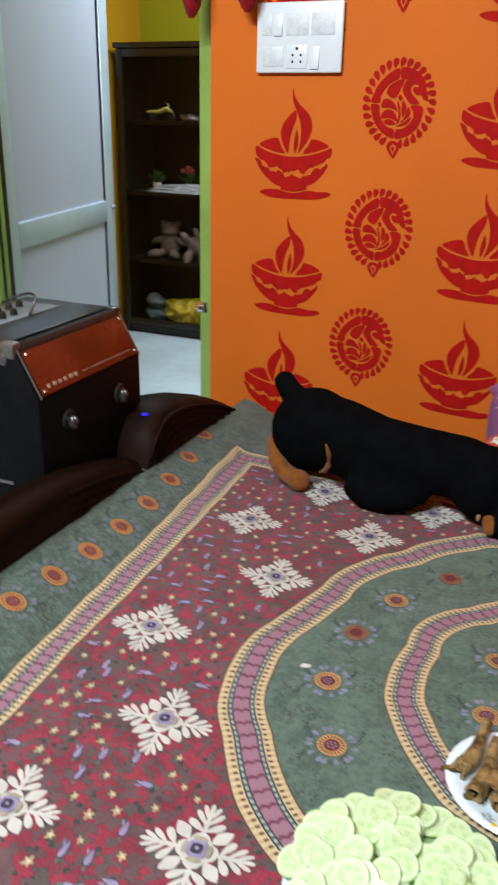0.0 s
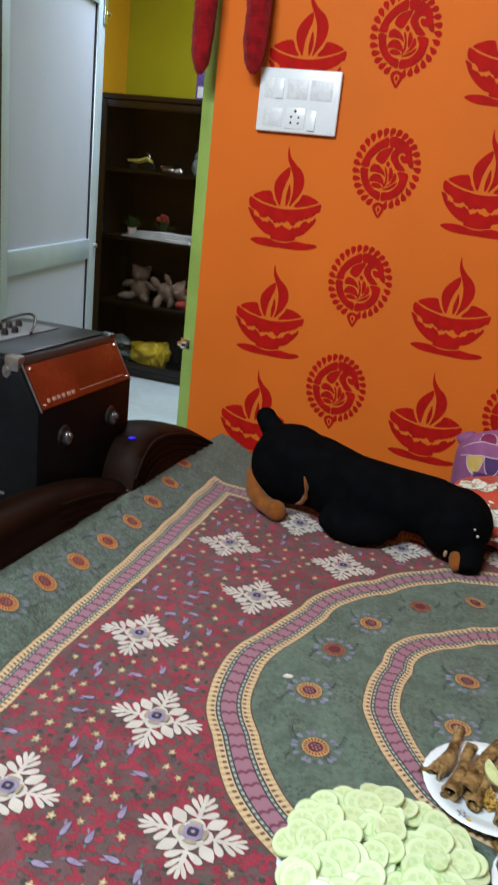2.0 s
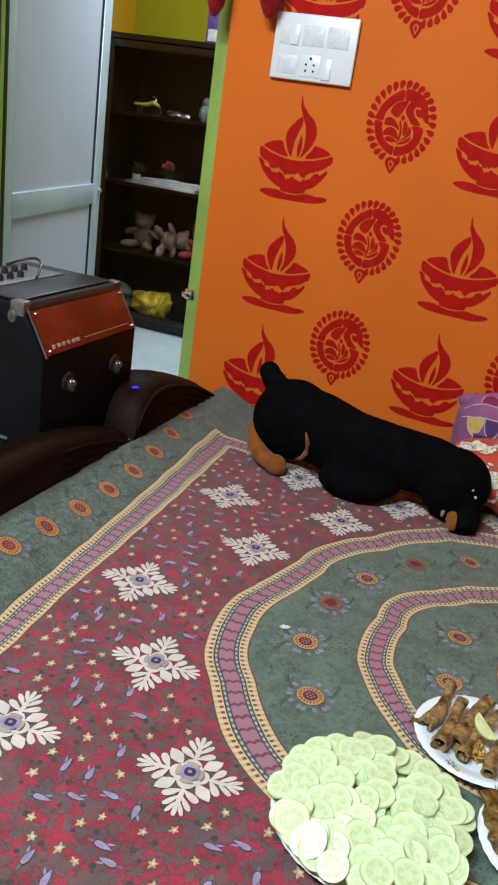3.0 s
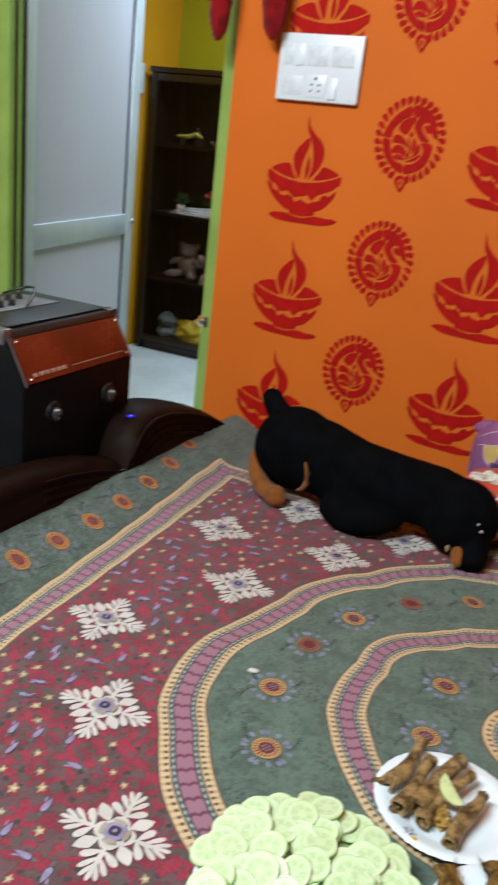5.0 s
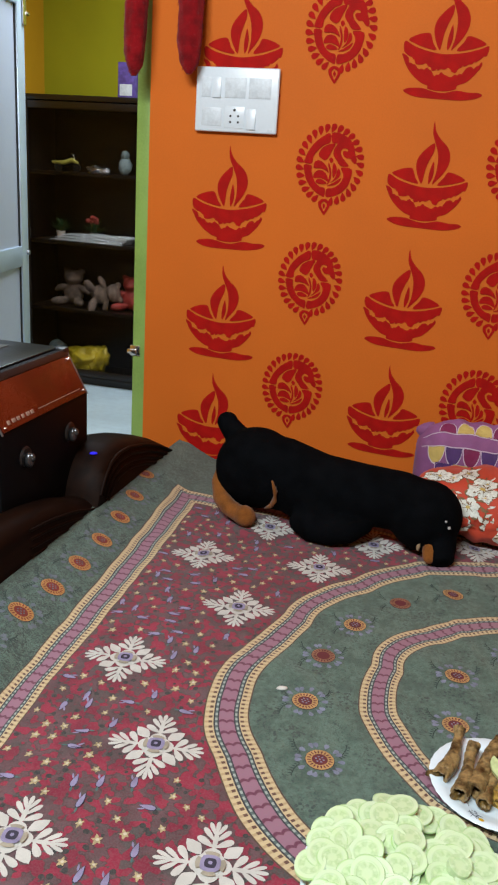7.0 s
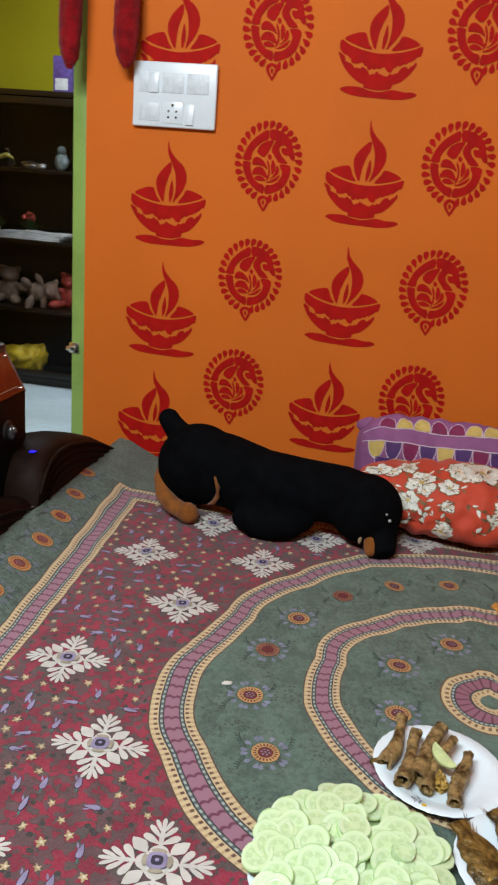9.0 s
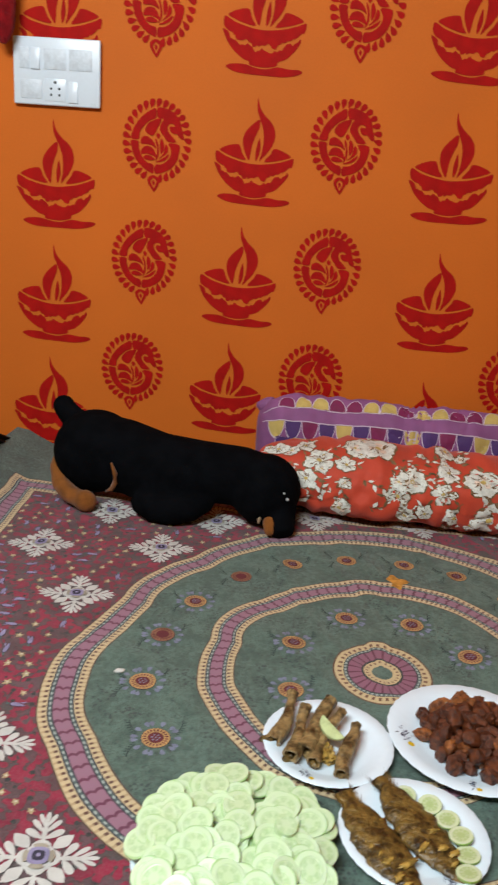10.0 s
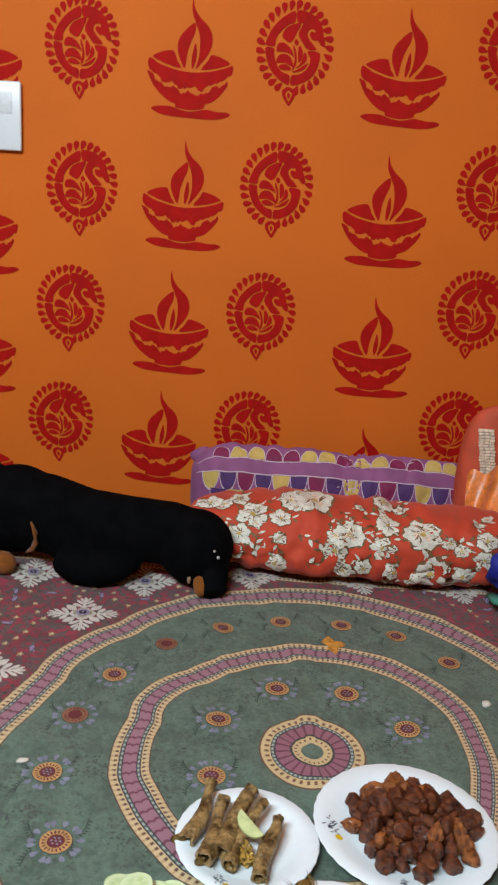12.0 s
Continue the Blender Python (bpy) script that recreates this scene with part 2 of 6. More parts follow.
STARHEART = mat("cream_yellow_print", (0.55, 0.49, 0.36), 0.85, vary=0.1, relief=0.2)
EYEGREY = mat("grey_button_eye", (0.38, 0.38, 0.38), 0.3, vary=0.1, relief=0.0)
ONION = mat("dark_purple_onion", (0.10, 0.03, 0.05), 0.4, vary=0.5, scale=80, relief=0.5)
PAPER = mat("white_magazine_paper", (0.55, 0.57, 0.57), 0.5, vary=0.2, scale=20, relief=0.05)
TEDDY = mat("pale_brown_teddy_fur", (0.17, 0.115, 0.085), 0.9, vary=0.45, scale=30, relief=0.7)
YELLOWBAG = mat("yellow_plastic_bag", (0.58, 0.42, 0.02), 0.3, vary=0.25, scale=20, relief=0.4, depth=0.004)
GREYTOY = mat("grey_green_plush", (0.16, 0.20, 0.19), 0.85, vary=0.25, scale=30, relief=0.6)
LEAFGREEN = mat("dark_green_leaves", (0.03, 0.10, 0.02), 0.6, vary=0.3, scale=40, relief=0.2)
REDPETAL = mat("red_artificial_flower", (0.30, 0.03, 0.02), 0.6, vary=0.3, scale=40, relief=0.2)
TOYYELLOW = mat("yellow_metal_model", (0.40, 0.34, 0.06), 0.4, vary=0.2, relief=0.1)
BOXPURPLE = mat("violet_box_card", (0.10, 0.06, 0.25), 0.5, vary=0.3, scale=40, relief=0.05)


def citrus(name, rind, flesh, core, seeds, radius, segments):
    """A cut slice: rind, pale ring, flesh with seeds or segments, in the slice's own plane."""
    m, tree, b, pos = start(name, 0.42)
    xyz = tree.nodes.new("ShaderNodeSeparateXYZ")
    tree.links.new(pos, xyz.inputs[0])
    x, y = V(tree, xyz.outputs[0]), V(tree, xyz.outputs[1])
    r = (x * x + y * y).sqrt() / radius
    th = y.op("ARCTAN2", x)
    n = V(tree, tex(tree, "ShaderNodeTexNoise", pos, Scale=160.0, Detail=2.0).outputs[0])
    spokes = (th * float(segments)).cos().abs()
    rays = V(tree, tex(tree, "ShaderNodeTexNoise", pos, Scale=260.0, Detail=2.0, Distortion=0.6).outputs[0])
    seedmask = r.between(0.30, 0.66, 0.08) * (spokes.step(0.25, 0.8) * 0.6 + rays.step(0.48, 0.62) * 0.6).min(1.0)
    col = blend(tree, (r + (n - 0.5) * 0.25).step(0.64, 0.74), flesh, core)
    col = blend(tree, seedmask * 0.62, col, seeds)
    col = blend(tree, r.between(0.66, 0.72, 0.03) * 0.22, col, seeds)
    col = blend(tree, r.step(0.93, 1.0), col, rind)
    tree.links.new(col, b.inputs["Base Color"])
    b.inputs["Subsurface Weight"].default_value = 0.6
    b.inputs["Subsurface Radius"].default_value = (0.008, 0.009, 0.005)
    b.inputs["Coat Weight"].default_value = 0.3
    b.inputs["Coat Roughness"].default_value = 0.28
    bump(tree, b, n.s, 0.15, 0.0006)
    return m


CUCUMBER = citrus("cucumber_flesh", (0.45, 0.64, 0.30), (0.60, 0.73, 0.46), (0.63, 0.76, 0.50), (0.40, 0.58, 0.26), 0.0190, 3)
LIME = citrus("lime_flesh", (0.22, 0.34, 0.06), (0.42, 0.52, 0.22), (0.62, 0.68, 0.45), (0.60, 0.66, 0.42), 0.0155, 5)

# the printed bedsheet: medallion rings, a square border, a wine field and a grey-green field
CX, CY = 0.03, 1.035


def sheet_material():
    m, tree, b, pos = start("printed_bedsheet_cotton", 0.82, spec=0.25)
    xyz = tree.nodes.new("ShaderNodeSeparateXYZ")
    tree.links.new(pos, xyz.inputs[0])
    x, y = V(tree, xyz.outputs[0]), V(tree, xyz.outputs[1])
    wob = V(tree, tex(tree, "ShaderNodeTexNoise", pos, Scale=9.0, Detail=1.0).outputs[0]) - 0.5
    wob2 = V(tree, tex(tree, "ShaderNodeTexNoise", pos, Scale=16.0, Detail=1.0).outputs[0]) - 0.5
    grain = V(tree, tex(tree, "ShaderNodeTexNoise", pos, Scale=420.0, Detail=2.0).outputs[0])
    mott = V(tree, tex(tree, "ShaderNodeTexNoise", pos, Scale=26.0, Detail=5.0).outputs[0])
    dx, dy = x - CX, y - CY
    r = (dx * dx + dy * dy).sqrt()
    th = dy.op("ARCTAN2", dx)
    c1, s1 = dx / r.max(0.001), dy / r.max(0.001)
    pull = c1 * -0.191 + s1 * 0.177 + (c1 * c1 - s1 * s1) * -0.075 + (s1 * c1) * 0.358
    rr = r - r * r * pull + wob * 0.005 + wob2 * 0.001
    far = r.step(0.34, 0.40)
    near = far * -1.0 + 1.0

    def kink(deg, half, size):
        """The cloth's creases push the rings in or out round one bearing."""
        return (th - radians(deg)).cos().step(math.cos(radians(half)), 1.0) * size

    rr = rr - far * (kink(48, 42, -0.022) + kink(123, 17, 0.015) + kink(149, 13, 0.010) + kink(168, 9, -0.005) + kink(193, 16, 0.012))
    rr = rr - near * (kink(154, 17, 0.012) + kink(215, 20, -0.006) + kink(2, 30, -0.010) + kink(95, 6, 0.005))

    # fields
    flat = scaled(tree, pos, (1, 1, 0))
    olive = blend(tree, (mott * 0.5 + V(tree, tex(tree, "ShaderNodeTexNoise", pos, Scale=110.0, Detail=4.0).outputs[0]) * 0.5).step(0.38, 0.62), (0.060, 0.106, 0.084), (0.110, 0.180, 0.143))
    sprig = V(tree, tex(tree, "ShaderNodeTexVoronoi", scaled(tree, pos, (1, 1, 0)), Scale=150.0).outputs["Distance"])
    patches = V(tree, tex(tree, "ShaderNodeTexNoise", pos, Scale=17.0, Detail=3.0).outputs[0]).step(0.47, 0.60)
    curl = V(tree, tex(tree, "ShaderNodeTexNoise", scaled(tree, pos, (1, 1, 0)), Scale=62.0, Detail=0.5, Distortion=2.2).outputs[0])
    olive = blend(tree, curl.between(0.48, 0.515, 0.008) * 0.6, olive, (0.034, 0.047, 0.044))
    lace = V(tree, tex(tree, "ShaderNodeTexNoise", flat, Scale=135.0, Detail=1.0, Distortion=1.8).outputs[0])
    olive = blend(tree, lace.between(0.485, 0.515, 0.008) * 0.5, olive, (0.040, 0.058, 0.052))
    olive = blend(tree, sprig.lt(0.36) * patches * 0.7, olive, (0.032, 0.045, 0.045))
    wine = blend(tree, mott.step(0.35, 0.65), (0.092, 0.046, 0.052), (0.135, 0.064, 0.074))
    petals = V(tree, tex(tree, "ShaderNodeTexNoise", flat, Scale=58.0, Detail=1.2, Distortion=0.6).outputs[0])
    drift = V(tree, tex(tree, "ShaderNodeTexNoise", flat, Scale=26.0, Detail=1.0).outputs[0])
    wine = blend(tree, drift.step(0.53, 0.66) * 0.6, wine, (0.060, 0.070, 0.062))
    curls = V(tree, tex(tree, "ShaderNodeTexNoise", flat, Scale=105.0, Detail=0.5, Distortion=1.6).outputs[0])
    wine = blend(tree, curls.between(0.485, 0.52, 0.014) * 0.55, wine, (0.052, 0.052, 0.050))
    cells = tex(tree, "ShaderNodeTexVoronoi", flat, Scale=88.0)
    rim = V(tree, cells.outputs["Distance"]) + (petals - 0.5) * 1.6
    red = V(tree, cells.outputs["Color"]).gt(0.34)
    crimson = blend(tree, mott.step(0.38, 0.62), (0.200, 0.009, 0.034), (0.30, 0.013, 0.046))
    wine = blend(tree, rim.between(0.57, 0.76, 0.04) * red * 0.7, wine, (0.045, 0.036, 0.036))
    wine = blend(tree, rim.step(0.66, 0.58) * red * 0.92, wine, crimson)
    wine = blend(tree, petals.between(0.572, 0.592, 0.006) * 0.5, wine, (0.12, 0.022, 0.032))
    seeds = tex(tree, "ShaderNodeTexVoronoi", flat, Scale=46.0)
    wine = blend(tree, V(tree, seeds.outputs["Distance"]).lt(0.19), wine, (0.030, 0.032, 0.032))

    def band(under, u, s, rungs, waves, weight):
        """The trimmed ribbon: u runs 0 to 1 across it, s along it in metres."""
        v = (u * 2.0 - 1.0).abs()
        inside = u.gt(0.0) * u.lt(1.0)
        zig = ((s + wob2 * 0.006) * (6.2832 * waves) + (v * 9.0).sin() * 0.9).sin()
        mauve = blend(tree, zig.step(0.62, 0.92), (0.305, 0.148, 0.208), (0.140, 0.032, 0.068))
        edge = (s * (6.2832 * rungs)).sin()
        straw = blend(tree, edge.step(-0.1, 0.4) * v.between(0.60, 0.76, 0.02), (0.60, 0.47, 0.27), (0.12, 0.052, 0.036))
        straw = blend(tree, edge.step(0.1, 0.7) * v.between(0.76, 0.93, 0.03) * 0.45, straw, (0.30, 0.16, 0.06))
        pearl = blend(tree, edge.step(-0.2, 0.3), (0.36, 0.42, 0.38), (0.085, 0.130, 0.125))
        ink = (0.026, 0.028, 0.040)
        col = blend(tree, v.step(0.310, 0.330), mauve, ink)
        col = blend(tree, v.step(0.375, 0.390), col, pearl)
        col = blend(tree, v.step(0.475, 0.490), col, ink)
        col = blend(tree, v.step(0.545, 0.560), col, straw)
        col = blend(tree, v.step(0.92, 0.95), col, (0.075, 0.038, 0.026))
        return blend(tree, inside * weight, under, col)

    # vine print, laid on strongly so its colour also shades the border strip
    vine_shade = V(tree, tex(tree, "ShaderNodeTexNoise", flat, Scale=78.0, Detail=2.0, Distortion=2.6).outputs[0])
    outer = blend(tree, vine_shade.between(0.455, 0.535, 0.010) * 0.9, olive, (0.030, 0.044, 0.036))
    # square border; the cloth is pulled, so its side leans a little
    left = -(x + 0.735 + (y - 1.1) * 0.055 + wob * 0.012)
    d = left.max(y - 1.625 + wob * 0.008).max(x - 0.80)
    side = left.gt(y - 1.625)
    s = y * side + x * (side * -1.0 + 1.0)
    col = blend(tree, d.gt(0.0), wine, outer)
    spread = ((y - 0.85) * 0.028).max(0.0).min(0.014)
    col = band(col, (d + spread) / (spread + 0.055), s, 108.0, 46.0, 1.0)
    # rings
    col = blend(tree, rr.lt(0.475), col, olive)
    col = band(col, (rr - 0.420) / 0.056, th * 0.45, 108.0, 46.0, 1.0)
    col = band(col, (rr - 0.236) / 0.053, th * 0.27, 108.0, 50.0, 1.0)
    # centre
    ex, ey = x - 0.019, (y - 1.039) * 0.94
    th = ey.op("ARCTAN2", ex)
    rc = (ex * ex + ey * ey).sqrt() * ((th - 1.62).cos().step(0.955, 1.0) * -0.115 + 1.08) + (th - 1.6).cos() * -0.003 + wob * 0.006
    core = blend(tree, (th * 22.0).sin().step(0.55, 0.85), (0.27, 0.105, 0.16), (0.13, 0.03, 0.06))
    rung = (th * 40.0).sin().step(0.0, 0.4)
    straw = blend(tree, rung * rc.between(0.0685, 0.0755, 0.0006), (0.59, 0.46, 0.25), (0.18, 0.08, 0.04))
    small = blend(tree, (th * 20.0).sin().step(0.2, 0.6) * rc.between(0.0245, 0.0290, 0.0005), (0.59, 0.46, 0.25), (0.18, 0.08, 0.04))
    mid = blend(tree, rc.gt(0.018), olive, small)
    mid = blend(tree, rc.gt(0.032), mid, (0.030, 0.035, 0.035))
    mid = blend(tree, rc.gt(0.036), mid, core)
    mid = blend(tree, rc.gt(0.058), mid, (0.03, 0.03, 0.04))
    mid = blend(tree, rc.gt(0.0605), mid, blend(tree, (th * 50.0).sin().step(-0.2, 0.3), (0.36, 0.42, 0.38), (0.085, 0.13, 0.125)))
    mid = blend(tree, rc.gt(0.0645), mid, (0.03, 0.03, 0.04))
    mid = blend(tree, rc.gt(0.066), mid, straw)
    mid = blend(tree, rc.gt(0.081), mid, (0.13, 0.06, 0.03))
    col = blend(tree, rc.lt(0.084), col, mid)
    # weave and fading
    col = blend(tree, grain.step(0.3, 0.7) * 0.16, col, (0.22, 0.20, 0.18))
    tree.links.new(col, b.inputs["Base Color"])
    b.inputs["Sheen Weight"].default_value = 0.22
    bump(tree, b, grain.s, 0.25, 0.0006)
    return m


SHEET = sheet_material()

# ---- mesh helpers ----


def link(name, bm, materials, parent=None, label="", smooth=None):
    """Links a bmesh as one mesh object, as a thing or as a part of parent."""
    me = bpy.data.meshes.new(name)
    bmesh.ops.recalc_face_normals(bm, faces=bm.faces[:])
    if smooth is not None:
        lim = radians(smooth)
        for f in bm.faces:
            f.smooth = True
        for e in bm.edges:
            e.smooth = len(e.link_faces) < 2 or e.calc_face_angle(0) < lim
    bm.to_mesh(me)
    bm.free()
    for m in materials if isinstance(materials, (list, tuple)) else [materials]:
        me.materials.append(m)
    ob = new(name, me)
    if parent:
        ob.parent = parent
    if label:
        ob["label"] = label
    return ob


def part(name, bm, material, parent, label="", smooth=35):
    return link(name, bm, material, parent, label, smooth)


def thing(name, label, category, group="", kind="", at=None):
    ob = new(name)
    if at is not None:
        ob.matrix_world = at
    return tagged(ob, label, category, group, kind)


def box(bm, lo, hi, bevel=0.0, seg=2, mi=0):
    made = bmesh.ops.create_cube(bm, size=1.0)["verts"]
    for v in made:
        v.co = Vector([lo[i] + (v.co[i] + 0.5) * (hi[i] - lo[i]) for i in range(3)])
    faces = {f for v in made for f in v.link_faces}
    for f in faces:
        f.material_index = mi
    if bevel:
        edges = list({e for v in made for e in v.link_edges})
        bmesh.ops.bevel(bm, geom=edges, offset=bevel, segments=seg, affect="EDGES", profile=0.5)
    return bm


def boxed(lo, hi, bevel=0.0, seg=2):
    return box(bmesh.new(), lo, hi, bevel, seg)


def ball(bm, centre, radii, turn=(0, 0, 0), u=24, v=16, lump=0.0, freq=8.0, seed=0.0):
    made = bmesh.ops.create_uvsphere(bm, u_segments=u, v_segments=v, radius=1.0)["verts"]
    rot = Euler([radians(a) for a in turn]).to_matrix()
    for w in made:
        k = 1.0
        if lump:
            k += lump * noise.noise(w.co * freq * 0.3 + Vector((seed, seed * 1.7, -seed)))
        w.co = Vector(centre) + rot @ Vector((w.co.x * radii[0] * k, w.co.y * radii[1] * k, w.co.z * radii[2] * k))
    return made


def cyl(bm, a, b, r1, r2=None, seg=20, cap=True):
    a, b = Vector(a), Vector(b)
    q = (b - a).to_track_quat("Z", "Y").to_matrix().to_4x4()
    return bmesh.ops.create_cone(bm, cap_ends=cap, segments=seg, radius1=r1, radius2=r1 if r2 is None else r2, depth=(b - a).length,
                                 matrix=Matrix.Translation((a + b) / 2) @ q)["verts"]


def tube(bm, pts, radii, seg=14, squash=1.0, caps=True, bumpy=0.0, seed=0.0, up=(0, 0, 1), freq=90):
    """A swept tube through points with a radius at each."""
    rings = []
    for i, p in enumerate(pts):
        p = Vector(p)
        d = (Vector(pts[min(i + 1, len(pts) - 1)]) - Vector(pts[max(i - 1, 0)])).normalized()
        side = d.cross(Vector(up)).normalized()
        top = side.cross(d)
        ring = []
        for k in range(seg):
            a = 2 * math.pi * k / seg
            off = side * math.cos(a) * radii[i] + top * math.sin(a) * radii[i] * squash
            if bumpy:
                off *= 1 + bumpy * noise.noise((p + off) * freq + Vector((seed, 0, 0)))
            ring.append(bm.verts.new(p + off))
        rings.append(ring)
    for r0, r1 in zip(rings, rings[1:]):
        for k in range(seg):
            bm.faces.new((r0[k], r0[(k + 1) % seg], r1[(k + 1) % seg], r1[k]))
    if caps:
        bm.faces.new(rings[0][::-1])
        bm.faces.new(rings[-1])
    return rings


def lathe(bm, profile, seg=64, scallop=0.0, lobes=0):
    """Turns (radius, height) pairs round z; scallop waves the outer rim."""
    rmax = max(p[0] for p in profile)
    rings = []
    for r, z in profile:
        if r < 1e-6:
            rings.append([bm.verts.new((0, 0, z))])
            continue
        ring = []
        for k in range(seg):
            a = 2 * math.pi * k / seg
            w = 1 + scallop * math.cos(lobes * a) * (r / rmax) ** 6
            ring.append(bm.verts.new((r * w * math.cos(a), r * w * math.sin(a), z)))
        rings.append(ring)
    for r0, r1 in zip(rings, rings[1:]):
        for k in range(seg):
            a, b = r0[k % len(r0)], r0[(k + 1) % len(r0)]
            c, d = r1[(k + 1) % len(r1)], r1[k % len(r1)]
            vs = []
            for v in (a, b, c, d):
                if v not in vs:
                    vs.append(v)
            if len(vs) > 2:
                bm.faces.new(vs)
    return bm


def smooth_loop(pts, n=3):
    """A closed outline rounded by Catmull-Rom."""
    out, m = [], len(pts)
    for i in range(m):
        p0, p1, p2, p3 = (Vector(pts[(i + k) % m]) for k in (-1, 0, 1, 2))
        for k in range(n):
            t = k / n
            out.append(0.5 * (2 * p1 + (p2 - p0) * t + (2 * p0 - 5 * p1 + 4 * p2 - p3) * t * t + (3 * p1 - p0 - 3 * p2 + p3) * t ** 3))
    return out


def leaf(cx, cy, ang, length, width, n=7, curl=0.0):
    """A leaf outline that starts at (cx, cy)."""
    a, out = radians(ang), []
    ts = [i / n for i in range(n + 1)]
    for side, seq in ((1, ts), (-1, ts[::-1][1:-1])):
        for t in seq:
            w = side * width * 0.5 * math.sin(math.pi * t ** 0.8) + curl * math.sin(math.pi * t)
            out.append((cx + math.cos(a) * t * length - math.sin(a) * w, cy + math.sin(a) * t * length + math.cos(a) * w))
    return out


def drop(cx, cy, ang, length, width):
    """A teardrop that points at its start."""
    a = radians(ang)
    out = []
    for i in range(12):
        t = 2 * math.pi * i / 12
        u, w = 0.5 - 0.5 * math.cos(t), math.sin(t) * width * 0.5 * (0.5 - 0.5 * math.cos(t)) ** 0.6 * 1.25
        out.append((cx + math.cos(a) * u * length - math.sin(a) * w, cy + math.sin(a) * u * length + math.cos(a) * w))
    return out


def disc(cx, cy, rx, ry=None, n=24):
    ry = ry or rx
    return [(cx + rx * math.cos(2 * math.pi * i / n), cy + ry * math.sin(2 * math.pi * i / n)) for i in range(n)]


def arc_band(cx, cy, rx0, ry0, rx1, ry1, a0, a1, n=16):
    """A piece of an elliptic ring."""
    out = []
    for i in range(n + 1):
        a = radians(a0 + (a1 - a0) * i / n)
        out.append((cx + rx1 * math.cos(a), cy + ry1 * math.sin(a)))
    for i in range(n, -1, -1):
        a = radians(a0 + (a1 - a0) * i / n)
        out.append((cx + rx0 * math.cos(a), cy + ry0 * math.sin(a)))
    return out


def paint(bm, outline, place, mi=0, finest=None):
    """Fills a flat outline and lays it on a surface by place(x, y)."""
    from mathutils.geometry import tessellate_polygon
    pts = [Vector((p[0], p[1], 0)) for p in outline]
    tris = [[pts[i].copy() for i in t] for t in tessellate_polygon([pts])]
    if finest:
        work, tris = tris, []
        while work:
            t = work.pop()
            ls = [(t[i] - t[(i + 1) % 3]).length for i in range(3)]
            k = ls.index(max(ls))
            if ls[k] < finest or len(work) > 4000:
                tris.append(t)
                continue
            a, b, c = t[k], t[(k + 1) % 3], t[(k + 2) % 3]
            m = (a + b) / 2
            work += [[a, m, c], [m, b, c]]
    seen = {}
    for t in tris:
        vs = []
        for p in t:
            key = (round(p.x, 6), round(p.y, 6))
            if key not in seen:
                seen[key] = bm.verts.new(place(p.x, p.y))
            if seen[key] not in vs:
                vs.append(seen[key])
        if len(vs) == 3:
            try:
                bm.faces.new(vs).material_index = mi
            except ValueError:
                pass


def prism(bm, outline, axis, a, b, mi=0):
    """An outline pushed along an axis from a to b."""
    def at(p, d):
        q = [p[0], p[1]]
        q.insert(axis, d)
        return bm.verts.new(q)
    v0, v1 = [at(p, a) for p in outline], [at(p, b) for p in outline]
    n = len(outline)
    fs = [bm.faces.new(v0), bm.faces.new(v1[::-1])]
    fs += [bm.faces.new((v0[i], v1[i], v1[(i + 1) % n], v0[(i + 1) % n])) for i in range(n)]
    for f in fs:
        f.material_index = mi
    return bm


# ---- the room and the hall behind it ----
WALL_Y, DEEP = 2.0, 0.17


def structure(name, bm, material, label, category, smooth=None):
    return tagged(link(name, bm, material, None, "", smooth), label, category, kind="structure")


structure("floor", boxed((-3.05, -1.75, -0.1), (2.35, 5.05, 0.0)), MARBLE, "pale bluish marble floor of room and hall", "floor")
structure("ceiling", boxed((-3.05, -1.75, 2.8), (2.35, 5.05, 2.9)), WHITEWASH, "plain white painted ceiling", "ceiling")
wall_north = structure("wall_north", boxed((-1.049, WALL_Y, 0.0), (2.2, WALL_Y + DEEP, 2.8)), ORANGE,
                       "orange painted wall with red stencilled lamps and peacocks", "wall")
structure("wall_north_west", boxed((-2.9, WALL_Y, 0.0), (-1.837, WALL_Y + DEEP, 2.8)), YELLOW, "ochre yellow painted wall beside the doorway", "wall")
structure("wall_over_door", boxed((-1.837, WALL_Y, 2.12), (-1.049, WALL_Y + DEEP, 2.8)), YELLOW, "ochre yellow painted wall above the doorway", "wall")
structure("wall_east", boxed((2.2, -1.6, 0.0), (2.35, 2.17, 2.8)), YELLOW, "ochre yellow painted side wall", "wall")
structure("wall_south", boxed((-2.9, -1.75, 0.0), (2.35, -1.6, 2.8)), YELLOW, "ochre yellow painted wall behind the bed", "wall")
structure("wall_west", boxed((-3.05, -1.75, 0.0), (-2.9, 4.9, 2.8)), YELLOW, "ochre yellow painted side wall of room and hall", "wall")
structure("wall_hall_north", boxed((-3.05, 4.8, 0.0), (2.35, 5.05, 2.8)), OLIVE, "olive green painted wall of the hall", "wall")
structure("wall_hall_east", boxed((0.4, 2.17, 0.0), (0.55, 4.8, 2.8)), OLIVE, "olive green painted side wall of the hall", "wall")

